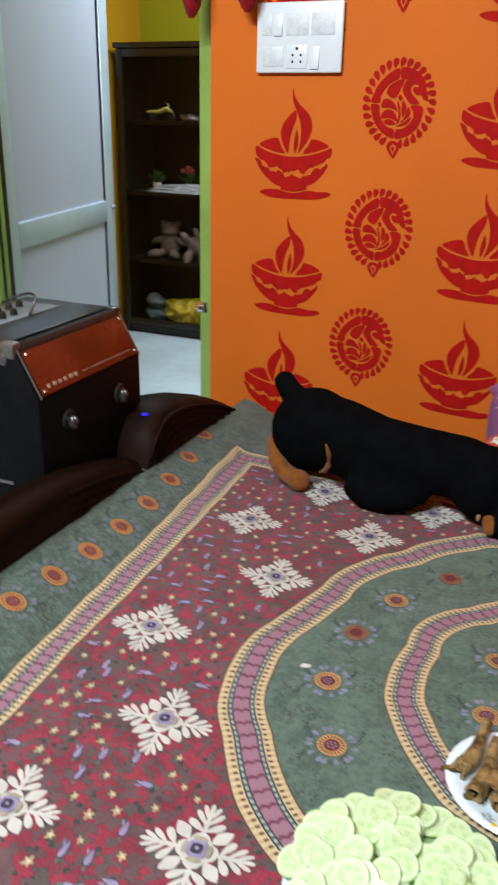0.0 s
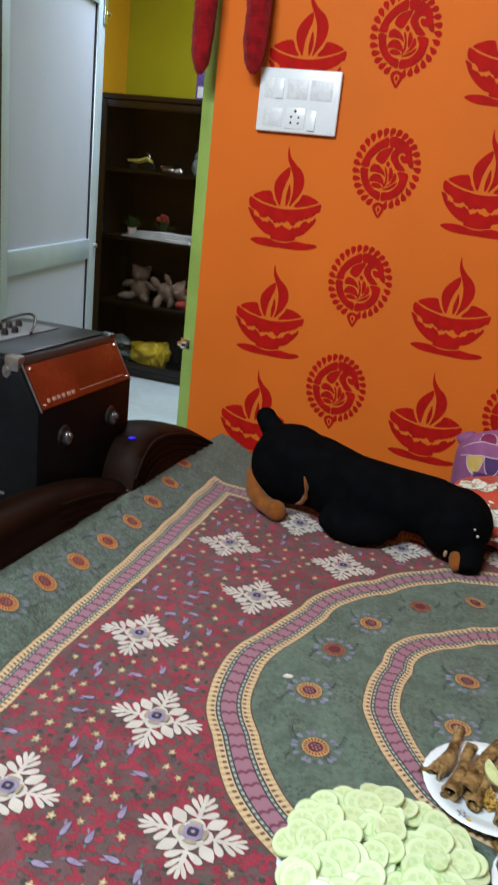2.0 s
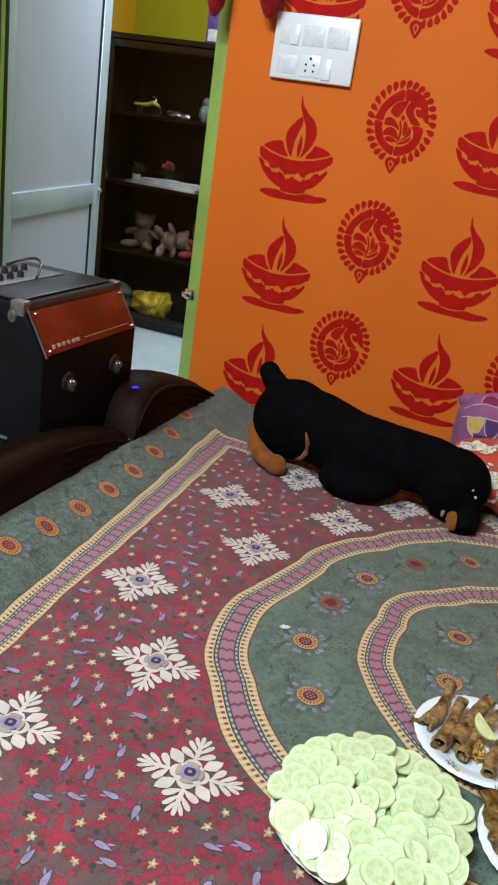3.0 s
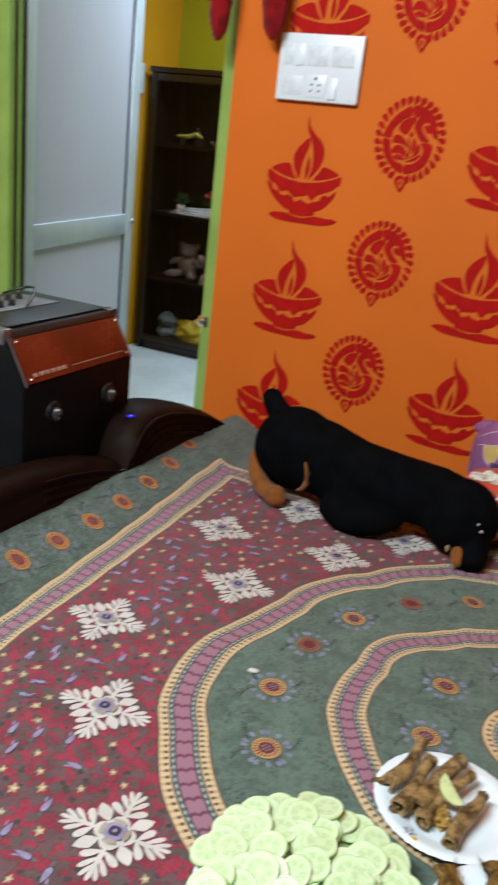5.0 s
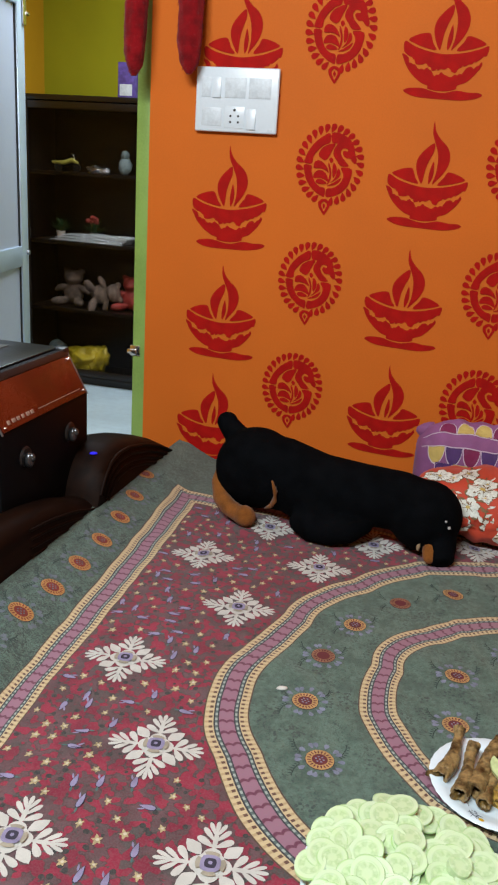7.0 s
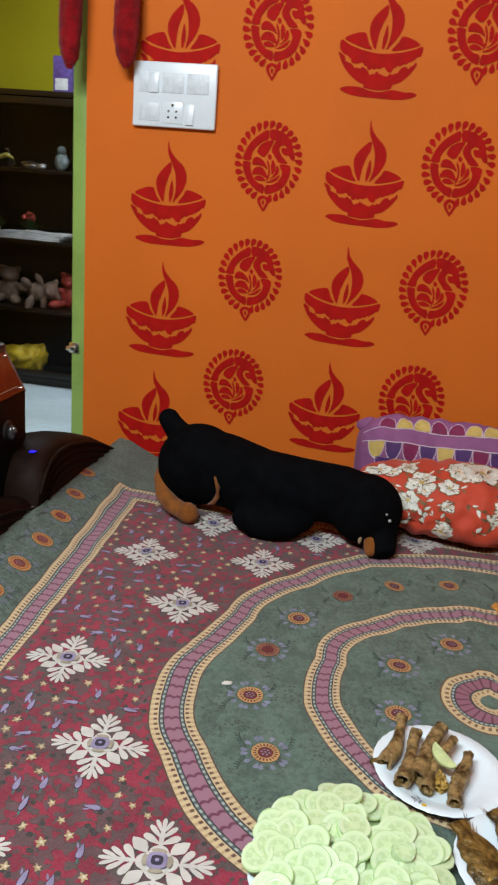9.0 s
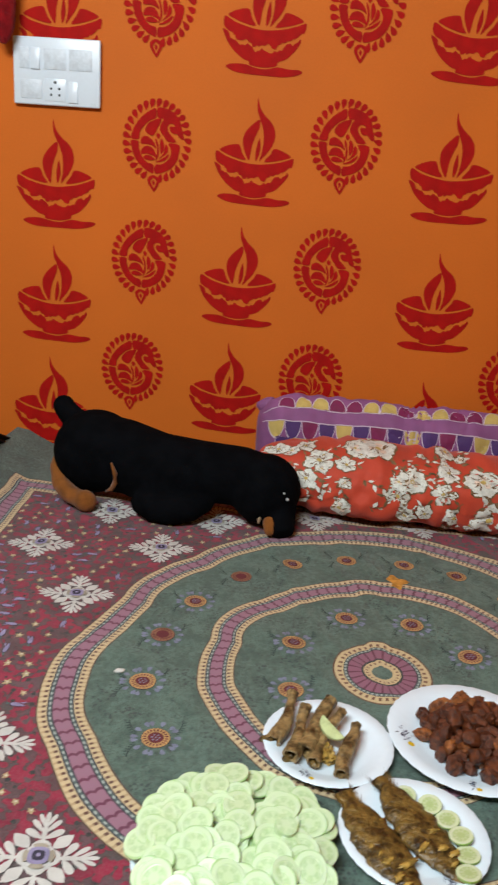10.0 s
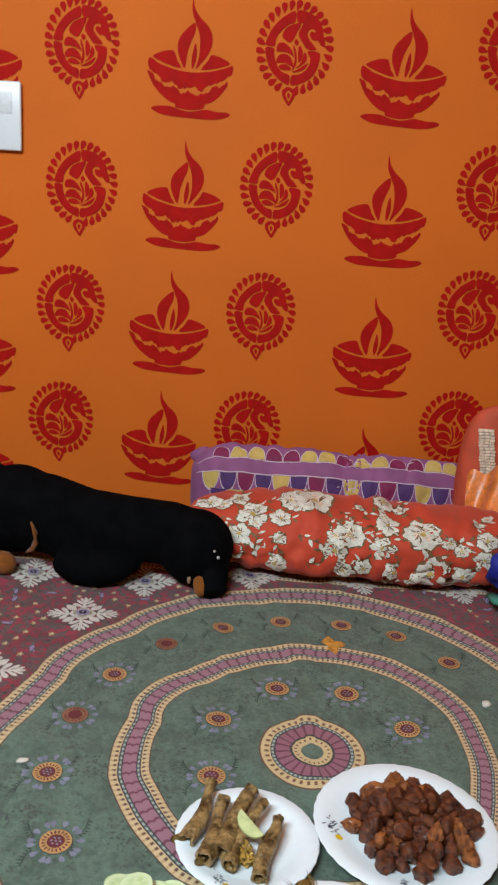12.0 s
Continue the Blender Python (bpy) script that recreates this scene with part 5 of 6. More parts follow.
bm = bmesh.new()
ball(bm, (0.500, 1.572, 0.630), (0.106, 0.068, 0.094), (0, 8, 15), 48, 32, 0.40, 9.0, 4.0)
blue = tagged(link("blue_cloth", bm, BLUECLOTH, None, "", 180), "crumpled royal blue cloth with a teal stripe", "cloth")
bm = bmesh.new()
tube(bm, [(0.400, 1.555, 0.580), (0.405, 1.518, 0.585), (0.43, 1.500, 0.592), (0.46, 1.492, 0.600), (0.50, 1.492, 0.61)], [0.014, 0.016, 0.016, 0.016, 0.012], 12, 0.5)
part("teal_stripe", bm, TEALCLOTH, blue, "teal green stripe", 180)

# ---- guitar amplifier on its table beside the bed ----
table = thing("side_table", "dark wooden side table under the amplifier", "table")
part("tabletop", boxed((-1.42, 1.05, 0.40), (-1.035, 1.58, 0.43), 0.004), DARKWOOD, table)
for x in (-1.40, -1.085):
    for y in (1.07, 1.52):
        part("leg", boxed((x, y, 0.0), (x + 0.04, y + 0.04, 0.399), 0.004), DARKWOOD, table)

amp = thing("guitar_amplifier", "black vinyl combo amplifier with rust red grille panel", "amplifier")
Y0, Y1 = 1.142, 1.500
prof = [(-0.977, 0.431), (-0.977, 0.820), (-1.030, 0.916), (-1.275, 0.916), (-1.330, 0.700), (-1.330, 0.431)]
bm = prism(bmesh.new(), prof, 1, Y0, Y1)
bmesh.ops.bevel(bm, geom=bm.edges[:], offset=0.005, segments=2, affect="EDGES", profile=0.5)
part("body", bm, VINYL, amp)
part("control_strip", boxed((-1.240, Y0 + 0.014, 0.9212), (-1.135, Y1 - 0.06, 0.9225), 0.0005), STRIP, amp, "grey metal control strip")
part("top_panel", boxed((-1.262, Y0 + 0.012, 0.9165), (-1.042, Y1 - 0.012, 0.921), 0.0015), AMPTOP, amp, "glossy grey top panel")


def slanted(u0, u1, y0, y1, up0, up1, bevel=0.0):
    """A slab on the sloping front: u along the slope from its foot, up is its thickness range."""
    bm = boxed((u0, y0, up0), (u1, y1, up1), bevel)
    d = Vector((-0.053, 0, 0.096)).normalized()
    n = Vector((d.z, 0, -d.x))
    for v in bm.verts:
        p = Vector((-0.977, 0, 0.820)) + d * v.co.x + n * v.co.z
        v.co = Vector((p.x, v.co.y, p.z))
    return bm


grille = part("grille_panel", slanted(0.004, 0.094, Y0 + 0.016, Y1 - 0.010, 0.0005, 0.004, 0.001), AMPRED, amp, "rust red woven grille panel")
part("front_trim", slanted(0.0945, 0.109, Y0 + 0.016, Y1 - 0.010, 0.0005, 0.005, 0.001), BLACKHOLE, amp, "dark bevelled trim above the grille")
for u, y in ((0.012, Y0 + 0.024), (0.087, Y0 + 0.024), (0.012, Y1 - 0.018), (0.087, Y1 - 0.018)):
    bm = bmesh.new()
    ball(bm, (0, 0, 0), (0.0042, 0.0042, 0.0025), u=12, v=8)
    d = Vector((-0.053, 0, 0.096)).normalized()
    p = Vector((-0.977, y, 0.820)) + d * u + Vector((d.z, 0, -d.x)) * 0.0045
    bmesh.ops.translate(bm, verts=bm.verts, vec=p)
    part("screw", bm, CHROME, amp, "steel screw head")
for i in range(6):
    w = (0.009, 0.012, 0.010, 0.010, 0.012, 0.010)[i]
    part("badge_bar", slanted(0.014, 0.022, Y0 + 0.036 + i * 0.017, Y0 + 0.036 + i * 0.017 + w, 0.004, 0.0055, 0.0005), BADGE, amp, "pale badge bar")
part("trim_line", slanted(0.017, 0.0185, Y0 + 0.15, Y1 - 0.03, 0.004, 0.0048), BADGE, amp)
for y in (Y0 + 0.007, Y1 - 0.009):
    part("edge_strip", slanted(0.000, 0.108, y, y + 0.004, 0.0008, 0.0042, 0.0008), STEEL, amp, "thin steel edge strip")
bm = bmesh.new()
box(bm, (-1.054, Y0 - 0.003, 0.893), (-1.022, Y0 + 0.021, 0.9225), 0.004, 2)
ball(bm, (-1.049, Y0 - 0.001, 0.891), (0.010, 0.004, 0.013), u=16, v=10)
cyl(bm, (-1.049, Y0 - 0.004, 0.889), (-1.049, Y0 - 0.0065, 0.889), 0.0035, 0.003, 12)
part("corner_guard", bm, STEEL, amp, "polished steel corner guard")
bm = bmesh.new()
box(bm, (-1.052, Y1 - 0.026, 0.893), (-1.022, Y1 + 0.003, 0.9215), 0.006, 2)
part("corner_guard", bm, BLACKHOLE, amp, "black corner guard")
for row, x in enumerate((-1.205, -1.165)):
    for i in range(7):
        if row and i > 4:
            continue
        y = Y0 + 0.045 + i * 0.034
        bm = bmesh.new()
        cyl(bm, (x, y, 0.9227), (x, y, 0.9335), 0.0078, 0.0065, 16)
        cyl(bm, (x, y, 0.9335), (x, y, 0.9365), 0.0050, 0.0042, 12)
        part("knob", bm, BLACKHOLE, amp, "black control knob")
for y in (1.23, 1.412):
    bm = bmesh.new()
    bmesh.ops.create_cone(bm, cap_ends=True, segments=28, radius1=0.022, radius2=0.019, depth=0.004, matrix=Matrix.Translation((-0.9745, y, 0.756)) @ Matrix.Rotation(math.pi / 2, 4, "Y"))
    rim = part("dial_rim", bm, BLACKHOLE, amp, "black recessed rim")
    bm = bmesh.new()
    ball(bm, (-0.968, y, 0.751), (0.009, 0.010, 0.016), (0, 0, 0), 20, 14)
    ball(bm, (-0.963, y, 0.757), (0.008, 0.006, 0.009), (0, 0, 0), 16, 12)
    part("bulb_knob", bm, DULLCHROME, rim, "shiny steel bulb knob")
bm = boxed((-1.172, Y0 - 0.004, 0.640), (-1.050, Y0 - 0.0005, 0.646), 0.001)
part("side_handle", bm, STEEL, amp, "steel edge of the side handle")
part("handle_recess", boxed((-1.168, Y0 - 0.003, 0.585), (-1.056, Y0 - 0.0004, 0.639), 0.002), VINYL, amp)


# added glowing blob, stands in for a blue reflection in the polished wood
bm = bmesh.new()
ball(bm, (-0.938, 1.449, 0.7015), (0.009, 0.006, 0.0032), (0, 0, 35), 16, 10)
tagged(link("blue_reflection", bm, BLUEGLINT, None, "", 60), "small glowing blue blob imitating a reflection on the footboard", "lamp")


def cable(name, pts, r, material, label):
    cu = bpy.data.curves.new(name, "CURVE")
    cu.dimensions, cu.bevel_depth, cu.bevel_resolution = "3D", r, 3
    sp = cu.splines.new("NURBS")
    sp.points.add(len(pts) - 1)
    for p, q in zip(sp.points, pts):
        p.co = (*q, 1)
    sp.use_endpoint_u, sp.order_u = True, 4
    ob = new(name, cu)
    deps = ob.evaluated_get(bpy.context.evaluated_depsgraph_get()).to_mesh()
    bm = bmesh.new()
    bm.from_mesh(deps)
    bpy.data.objects.remove(ob)
    return tagged(link(name, bm, material, None, "", 60), label, "cable")


cable("jack_cable", [(-1.130, 1.18, 0.926), (-1.134, 1.155, 0.930), (-1.137, 1.133, 0.915), (-1.146, 1.130, 0.85), (-1.150, 1.130, 0.77), (-1.142, 1.130, 0.68), (-1.144, 1.130, 0.59), (-1.15, 1.12, 0.50), (-1.16, 1.11, 0.4335)],
      0.0009, CABLE, "thin grey cable hanging down the amplifier's side")
cable("power_cable", [(-1.13, 1.33, 0.926), (-1.15, 1.38, 0.945), (-1.19, 1.43, 0.950), (-1.23, 1.43, 0.940), (-1.25, 1.39, 0.926)], 0.003, BLACKHOLE, "black cable looped over the amplifier top")

# ---- glazed cabinet in the hall ----
cab = thing("display_cabinet", "dark brown glazed wooden display cabinet with four shelves", "cabinet")
X0, X1, YF, YB, TOPZ = -2.842, -1.90, 4.43, 4.79, 1.690
part("side_panel", boxed((X0, YF, 0.0), (X0 + 0.025, YB, TOPZ - 0.031), 0.002), DARKWOOD, cab)
part("side_panel", boxed((X1 - 0.025, YF, 0.0), (X1, YB, TOPZ - 0.031), 0.002), DARKWOOD, cab)
part("top_board", boxed((X0 - 0.01, YF - 0.03, TOPZ - 0.03), (X1 + 0.01, YB, TOPZ), 0.004), DARKWOOD, cab)
part("back_board", boxed((X0 + 0.026, YB - 0.015, 0.03), (X1 - 0.026, YB, TOPZ - 0.031)), DARKWOOD, cab)
part("plinth", boxed((X0 + 0.026, YF + 0.02, 0.0), (X1 - 0.026, YF + 0.04, 0.05)), DARKWOOD, cab)
SHELVES = (0.052, 0.470, 0.875, 1.275)
for z in SHELVES:
    part("shelf", boxed((X0 + 0.026, YF + 0.012, z - 0.022), (X1 - 0.026, YB - 0.016, z), 0.002), DARKWOOD, cab)
dr = part("door", boxed((X0 + 0.003, YF - 0.022, 0.06), (X0 + 0.045, YF - 0.002, TOPZ - 0.034), 0.003), DARKWOOD, cab)
part("door_stile", boxed((X1 - 0.045, YF - 0.022, 0.06), (X1 - 0.003, YF - 0.002, TOPZ - 0.034), 0.003), DARKWOOD, dr)
for z0, z1 in ((0.06, 0.10), (TOPZ - 0.074, TOPZ - 0.034)):
    part("door_rail", boxed((X0 + 0.0455, YF - 0.022, z0), (X1 - 0.0455, YF - 0.002, z1), 0.003), DARKWOOD, dr)


def glass_material():
    m, tree, b, pos = start("cabinet_glass", 0.04)
    b.inputs["Transmission Weight"].default_value = 1.0
    # low IOR mutes reflections; the added grey tint dims the shelves behind
    b.inputs["IOR"].default_value = 1.18
    b.inputs["Base Color"].default_value = (0.50, 0.48, 0.46, 1)
    return m


GLASS = glass_material()
g = part("glass_pane", boxed((X0 + 0.0458, YF - 0.014, 0.1005), (X1 - 0.0458, YF - 0.010, TOPZ - 0.0745)), GLASS, cab, "grey tinted glass pane dimming the shelves")
g.visible_shadow = False

z = SHELVES[3]
model = thing("toy_motorcycle", "small yellow and silver metal motorcycle model on shelf", "ornament")
for x in (-2.66, -2.54):
    bm = bmesh.new()
    bmesh.ops.create_cone(bm, cap_ends=True, segments=18, radius1=0.024, radius2=0.024, depth=0.012, matrix=Matrix.Translation((x, 4.52, z + 0.024)) @ Matrix.Rotation(math.pi / 2, 4, "X"))
    part("wheel", bm, BLACKHOLE, model)
bm = bmesh.new()
tube(bm, [(-2.70, 4.52, z + 0.052), (-2.62, 4.52, z + 0.050), (-2.57, 4.52, z + 0.068), (-2.53, 4.52, z + 0.05)], [0.008, 0.014, 0.014, 0.008], 10)
part("body", bm, TOYYELLOW, model)
bm = bmesh.new()
cyl(bm, (-2.54, 4.52, z + 0.03), (-2.56, 4.52, z + 0.10), 0.004, seg=8)
cyl(bm, (-2.56, 4.49, z + 0.10), (-2.56, 4.55, z + 0.10), 0.004, seg=8)
part("handlebar", bm, CHROME, model)
tray = thing("silver_trinket", "silver metal trinket on cabinet shelf", "ornament")
bm = bmesh.new()
ball(bm, (-2.43, 4.53, z + 0.022), (0.045, 0.03, 0.022), lump=0.4, freq=12)
ball(bm, (-2.36, 4.53, z + 0.016), (0.035, 0.025, 0.016), lump=0.4, freq=12, seed=3)
part("ornament_body", bm, CHROME, tray)
bm = bmesh.new()
ball(bm, (-2.24, 4.55, z + 0.05), (0.04, 0.035, 0.05), lump=0.2)
ball(bm, (-2.24, 4.55, z + 0.11), (0.025, 0.025, 0.028))
tagged(link("figurine", bm, GREYTOY, None, "", 60), "small grey figurine on cabinet shelf", "figurine")

z = SHELVES[2]
for x, bloom in ((-2.70, LEAFGREEN), (-2.47, REDPETAL)):
    pot = thing("potted_plant", "small artificial plant in a pale pot on shelf" if bloom is LEAFGREEN else "small red artificial flower in a pot on shelf", "plant")
    bm = bmesh.new()
    lathe(bm, [(0, 0), (0.022, 0), (0.030, 0.045), (0.026, 0.045), (0, 0.04)], 20)
    bmesh.ops.translate(bm, verts=bm.verts, vec=(x, 4.62, z))
    part("pot", bm, LACE, pot)
    r2 = random.Random(int(-x * 100))
    bm = bmesh.new()
    for i in range(46):
        a, e, ln = r2.uniform(0, 6.28), r2.uniform(0.4, 1.4), r2.uniform(0.05, 0.11)
        d = Vector((math.cos(a) * math.cos(e), math.sin(a) * math.cos(e), math.sin(e)))
        s = d.cross(Vector((0, 0, 1))).normalized() * 0.009
        o = Vector((x, 4.62, z + 0.042))
        mid = o + d * ln * 0.6
        bm.faces.new([bm.verts.new(o), bm.verts.new(mid + s), bm.verts.new(o + d * ln + Vector((0, 0, -0.01))), bm.verts.new(mid - s)])
    part("leaves", bm, LEAFGREEN, pot)
    if bloom is REDPETAL:
        bm = bmesh.new()
        for i in range(9):
            ball(bm, (x + r2.uniform(-0.035, 0.035), 4.61 + r2.uniform(-0.03, 0.03), z + 0.13 + r2.uniform(-0.02, 0.02)), (0.016, 0.016, 0.012), (r2.uniform(0, 90), 0, 0), 10, 8, 0.3)
        part("blossoms", bm, REDPETAL, pot)
for i in range(3):
    x0, x1, lift = -2.70 + 0.035 * i, -2.21 + 0.02 * i, 0.0006 + 0.0150 * i
    n = 24
    top = [(x0 + (x1 - x0) * k / n, z + lift + 0.0145 * min(1.0, math.sin(math.pi * min(0.62, 0.02 + k / n)) ** 0.6) + 0.002 * math.sin(k * 0.6 + i)) for k in range(n + 1)]
    low = [(x0 + (x1 - x0) * k / n, z + lift + 0.002 * abs(math.sin(k * 0.35)) * (1 if i else 0)) for k in range(n, -1, -1)]
    bm = prism(bmesh.new(), top + low, 1, 4.470 + 0.006 * i, 4.605)
    bmesh.ops.rotate(bm, verts=bm.verts, cent=(-2.4, 4.55, z), matrix=Matrix.Rotation(radians((-4, -2, -6)[i]), 3, "Z"))
    tagged(link("magazine", bm, PAPER, None, "", 30), "limp white folded magazine in a stack on cabinet shelf", "magazine", "magazines in the cabinet")


def teddy(x, y, z, s, mat_, label, lying=False):
    bm = bmesh.new()
    ball(bm, (0, 0, 0.075), (0.055, 0.045, 0.072))
    ball(bm, (0, -0.005, 0.175), (0.052, 0.046, 0.048))
    ball(bm, (0, -0.047, 0.165), (0.022, 0.016, 0.018))
    for sg in (1, -1):
        ball(bm, (sg * 0.042, 0, 0.215), (0.020, 0.012, 0.020))
        ball(bm, (sg * 0.070, -0.02, 0.105), (0.040, 0.020, 0.020), (0, sg * 35, 0))
        ball(bm, (sg * 0.055, -0.065, 0.028), (0.028, 0.055, 0.028), (0, 0, sg * 30))
    m = merged(bm, 0.007, 3)
    bmesh.ops.scale(m, verts=m.verts, vec=(s * 1.15, s, s * 0.94))
    if lying:
        bmesh.ops.rotate(m, verts=m.verts, cent=(0, 0, 0), matrix=Matrix.Rotation(radians(80), 3, "Y"))
        bmesh.ops.translate(m, verts=m.verts, vec=(0, 0, 0.082 * s))
    bmesh.ops.translate(m, verts=m.verts, vec=(x, y, z))
    return tagged(link("teddy_bear", m, mat_, None, "", 180), label, "plush toy")


teddy(-2.60, 4.60, SHELVES[1], 1.05, TEDDY, "pale brown teddy bear sitting on cabinet shelf")
teddy(-2.46, 4.56, SHELVES[1], 0.95, TEDDY, "pale brown plush toy lying on cabinet shelf", True)
teddy(-2.20, 4.60, SHELVES[1], 1.0, REDPETAL, "dark red plush toy sitting on cabinet shelf")
bm = bmesh.new()
ball(bm, (-2.50, 4.57, SHELVES[0] + 0.085), (0.125, 0.085, 0.082), (0, 0, 0), 40, 28, 0.4, 7, 2)
ball(bm, (-2.41, 4.56, SHELVES[0] + 0.09), (0.065, 0.06, 0.088), (0, 20, 0), 30, 20, 0.4, 8, 5)
tagged(link("yellow_bag", bm, YELLOWBAG, None, "", 180), "crumpled yellow plastic bag on lowest shelf", "bag")
bm = bmesh.new()
ball(bm, (-2.70, 4.57, SHELVES[0] + 0.055), (0.075, 0.06, 0.055), (0, 0, 0), 30, 20, 0.3, 7, 8)
ball(bm, (-2.69, 4.56, SHELVES[0] + 0.135), (0.065, 0.055, 0.045), (0, 15, 0), 30, 20, 0.3, 7, 11)
tagged(link("grey_plush_toy", bm, GREYTOY, None, "", 180), "grey-green plush toy on lowest cabinet shelf", "plush toy")
box_top = thing("small_box", "small violet and white cardboard box on the cabinet", "box")
part("carton", boxed((-2.262, 4.48, TOPZ), (-2.15, 4.56, TOPZ + 0.19), 0.002), BOXPURPLE, box_top)
part("label_panel", boxed((-2.25, 4.4785, TOPZ + 0.015), (-2.175, 4.4798, TOPZ + 0.075)), PAPER, box_top, "white printed panel")
hall_switch = thing("hall_switch", "white switch plate on the hall's yellow wall", "switch")
part("cover_plate", boxed((-2.899, 4.285, 1.535), (-2.880, 4.395, 1.700), 0.004), SWITCH, hall_switch)
for y in (4.315, 4.350):
    part("rocker_switch", boxed((-2.8805, y, 1.59), (-2.876, y + 0.022, 1.64), 0.001), SWITCH, hall_switch)

# ---- plates of food ----


def plate(name, x, y, r, label, turn=0.0, lobes=36):
    z = max(sheet_z(x + dx, y + dy) for dx in (-0.06, -0.03, 0, 0.03, 0.06) for dy in (-0.06, -0.03, 0, 0.03, 0.06)) + 0.0015
    bm = bmesh.new()
    lathe(bm, [(0, 0.0025), (0.55 * r, 0.0025), (0.58 * r, 0.0), (0.62 * r, 0.0), (0.66 * r, 0.003), (0.80 * r, 0.0085), (0.985 * r, 0.0135), (r, 0.0148), (0.985 * r, 0.0160),
               (0.80 * r, 0.0112), (0.66 * r, 0.0066), (0.60 * r, 0.0052), (0, 0.0050)], 144, 0.0045, lobes)
    ob = thing(name, label, "plate", at=pose(x, y, z, 0, 0, turn))
    part("dish", bm, CERAMIC, ob, "", 60)
    return ob, z + 0.0052


def plate_print(pl, r, ang, size, seed):
    """A small sprig of blue-grey flowers on the rim."""
    rr = random.Random(seed)
    bm = bmesh.new()
    cx, cy = math.cos(radians(ang)) * r * 0.80, math.sin(radians(ang)) * r * 0.80
    def on_rim(x, y):
        d = math.hypot(x, y) / r
        return (x, y, (0.0066 + (d - 0.66) / 0.14 * 0.0046 if d < 0.8 else 0.0112 + (d - 0.8) / 0.185 * 0.0048) + 0.0006 if d > 0.62 else 0.0060)
    for i in range(26):
        a0 = rr.uniform(0, 360)
        px, py = cx + rr.gauss(0, size * 0.45) * 0.6, cy + rr.gauss(0, size * 0.45)
        paint(bm, leaf(px, py, a0, rr.uniform(0.25, 0.5) * size, 0.10 * size, 4), on_rim, 0, 0.006)
    paint(bm, disc(cx + 0.45 * size, cy - size, size * 0.3, None, 10), on_rim, 1, 0.006)
    return link("plate_print", bm, [PLATEPRINT, PRINTYELLOW], pl, "blue-grey flower print")


def slice_mesh(r, thick, seed, wobble=0.05):
    bm = bmesh.new()
    rr = random.Random(seed)
    ph = rr.uniform(0, 6)
    prof = [(0, 0), (0.96 * r, 0), (r, thick * 0.25), (r, thick * 0.85), (0.975 * r, thick), (0.66 * r, thick), (0.60 * r, thick * 0.93), (0, thick * 0.93)]
    lathe(bm, prof, 28)
    for v in bm.verts:
        a = math.atan2(v.co.y, v.co.x)
        k = 1 + wobble * math.sin(2 * a + ph) + wobble * 0.4 * math.sin(3 * a + ph * 2)
        v.co.x, v.co.y = v.co.x * k, v.co.y * k
    me = bpy.data.meshes.new("slice")
    bmesh.ops.recalc_face_normals(bm, faces=bm.faces[:])
    bm.normal_update()
    for f in bm.faces:
        f.smooth = abs(f.normal.z) < 0.9
    bm.to_mesh(me)
    bm.free()
    return me


# cucumber
CUX, CUY, CUR = -0.174, 0.635, 0.112
cu_plate, cz = plate("dinner_plate", CUX, CUY, CUR, "white ceramic plate heaped with sliced cucumber")
cuts = []
for k in range(5):
    me = slice_mesh(0.0190, 0.0034, k, 0.065)
    me.materials.append(CUCUMBER)
    cuts.append(me)
rnd = random.Random(11)
laid = []
for ring, count, tilt in ((0.101, 20, 15), (0.083, 17, 11), (0.061, 12, 8), (0.038, 8, 6), (0.011, 3, 4), (0.094, 11, 15), (0.070, 9, 10), (0.044, 6, 8), (0.018, 2, 5)):
    layer = 0 if len(laid) < 60 else 1
    for i in range(count):
        a = 2 * math.pi * (i + rnd.uniform(-0.38, 0.38)) / count + ring * 40
        r = min(0.107, ring + rnd.uniform(-0.010, 0.010))
        h = 0.024 * (1 - (r / 0.125) ** 4) + 0.0045 * layer + rnd.uniform(0, 0.004) + (0.004 if r < 0.09 else 0.0065) + 0.009 * max(0.0, -math.sin(a)) * (r / 0.1) ** 2
        ob = new("cucumber_slice", cuts[rnd.randrange(5)])
        ob.matrix_world = Matrix.Translation((CUX + r * math.cos(a), CUY + r * math.sin(a), cz + h)) @ Matrix.Rotation(radians(15), 4, "X") @ Matrix.Rotation(a, 4, "Z") @ Matrix.Rotation(radians(tilt * 0.8 + rnd.uniform(-11, 11)), 4, "Y") \
            @ Matrix.Rotation(radians(rnd.uniform(-11, 11)), 4, "X") @ Matrix.Rotation(rnd.uniform(0, 6.28), 4, "Z") @ Matrix.Scale(rnd.uniform(0.86, 1.06), 4)
        tagged(ob, "pale green cucumber slice in a heap on a plate", "cucumber slice", "cucumber slices on the plate")
        laid.append(ob)
me = slice_mesh(0.0125, 0.012, 9)
me.materials.append(CUCUMBER)
ob = new("cucumber_end", me)
ob.matrix_world = pose(-0.118, 0.650, cz + 0.034, 12, 8, 0)
tagged(ob, "rounded green cucumber end on the heap", "cucumber slice")
# the heap is held up by further slices below
bm = bmesh.new()
lathe(bm, [(0, 0), (0.094, 0.0), (0.100, 0.003), (0.088, 0.014), (0.060, 0.023), (0.030, 0.0255), (0, 0.026)], 40)
bmesh.ops.translate(bm, verts=bm.verts, vec=(CUX, CUY, cz))
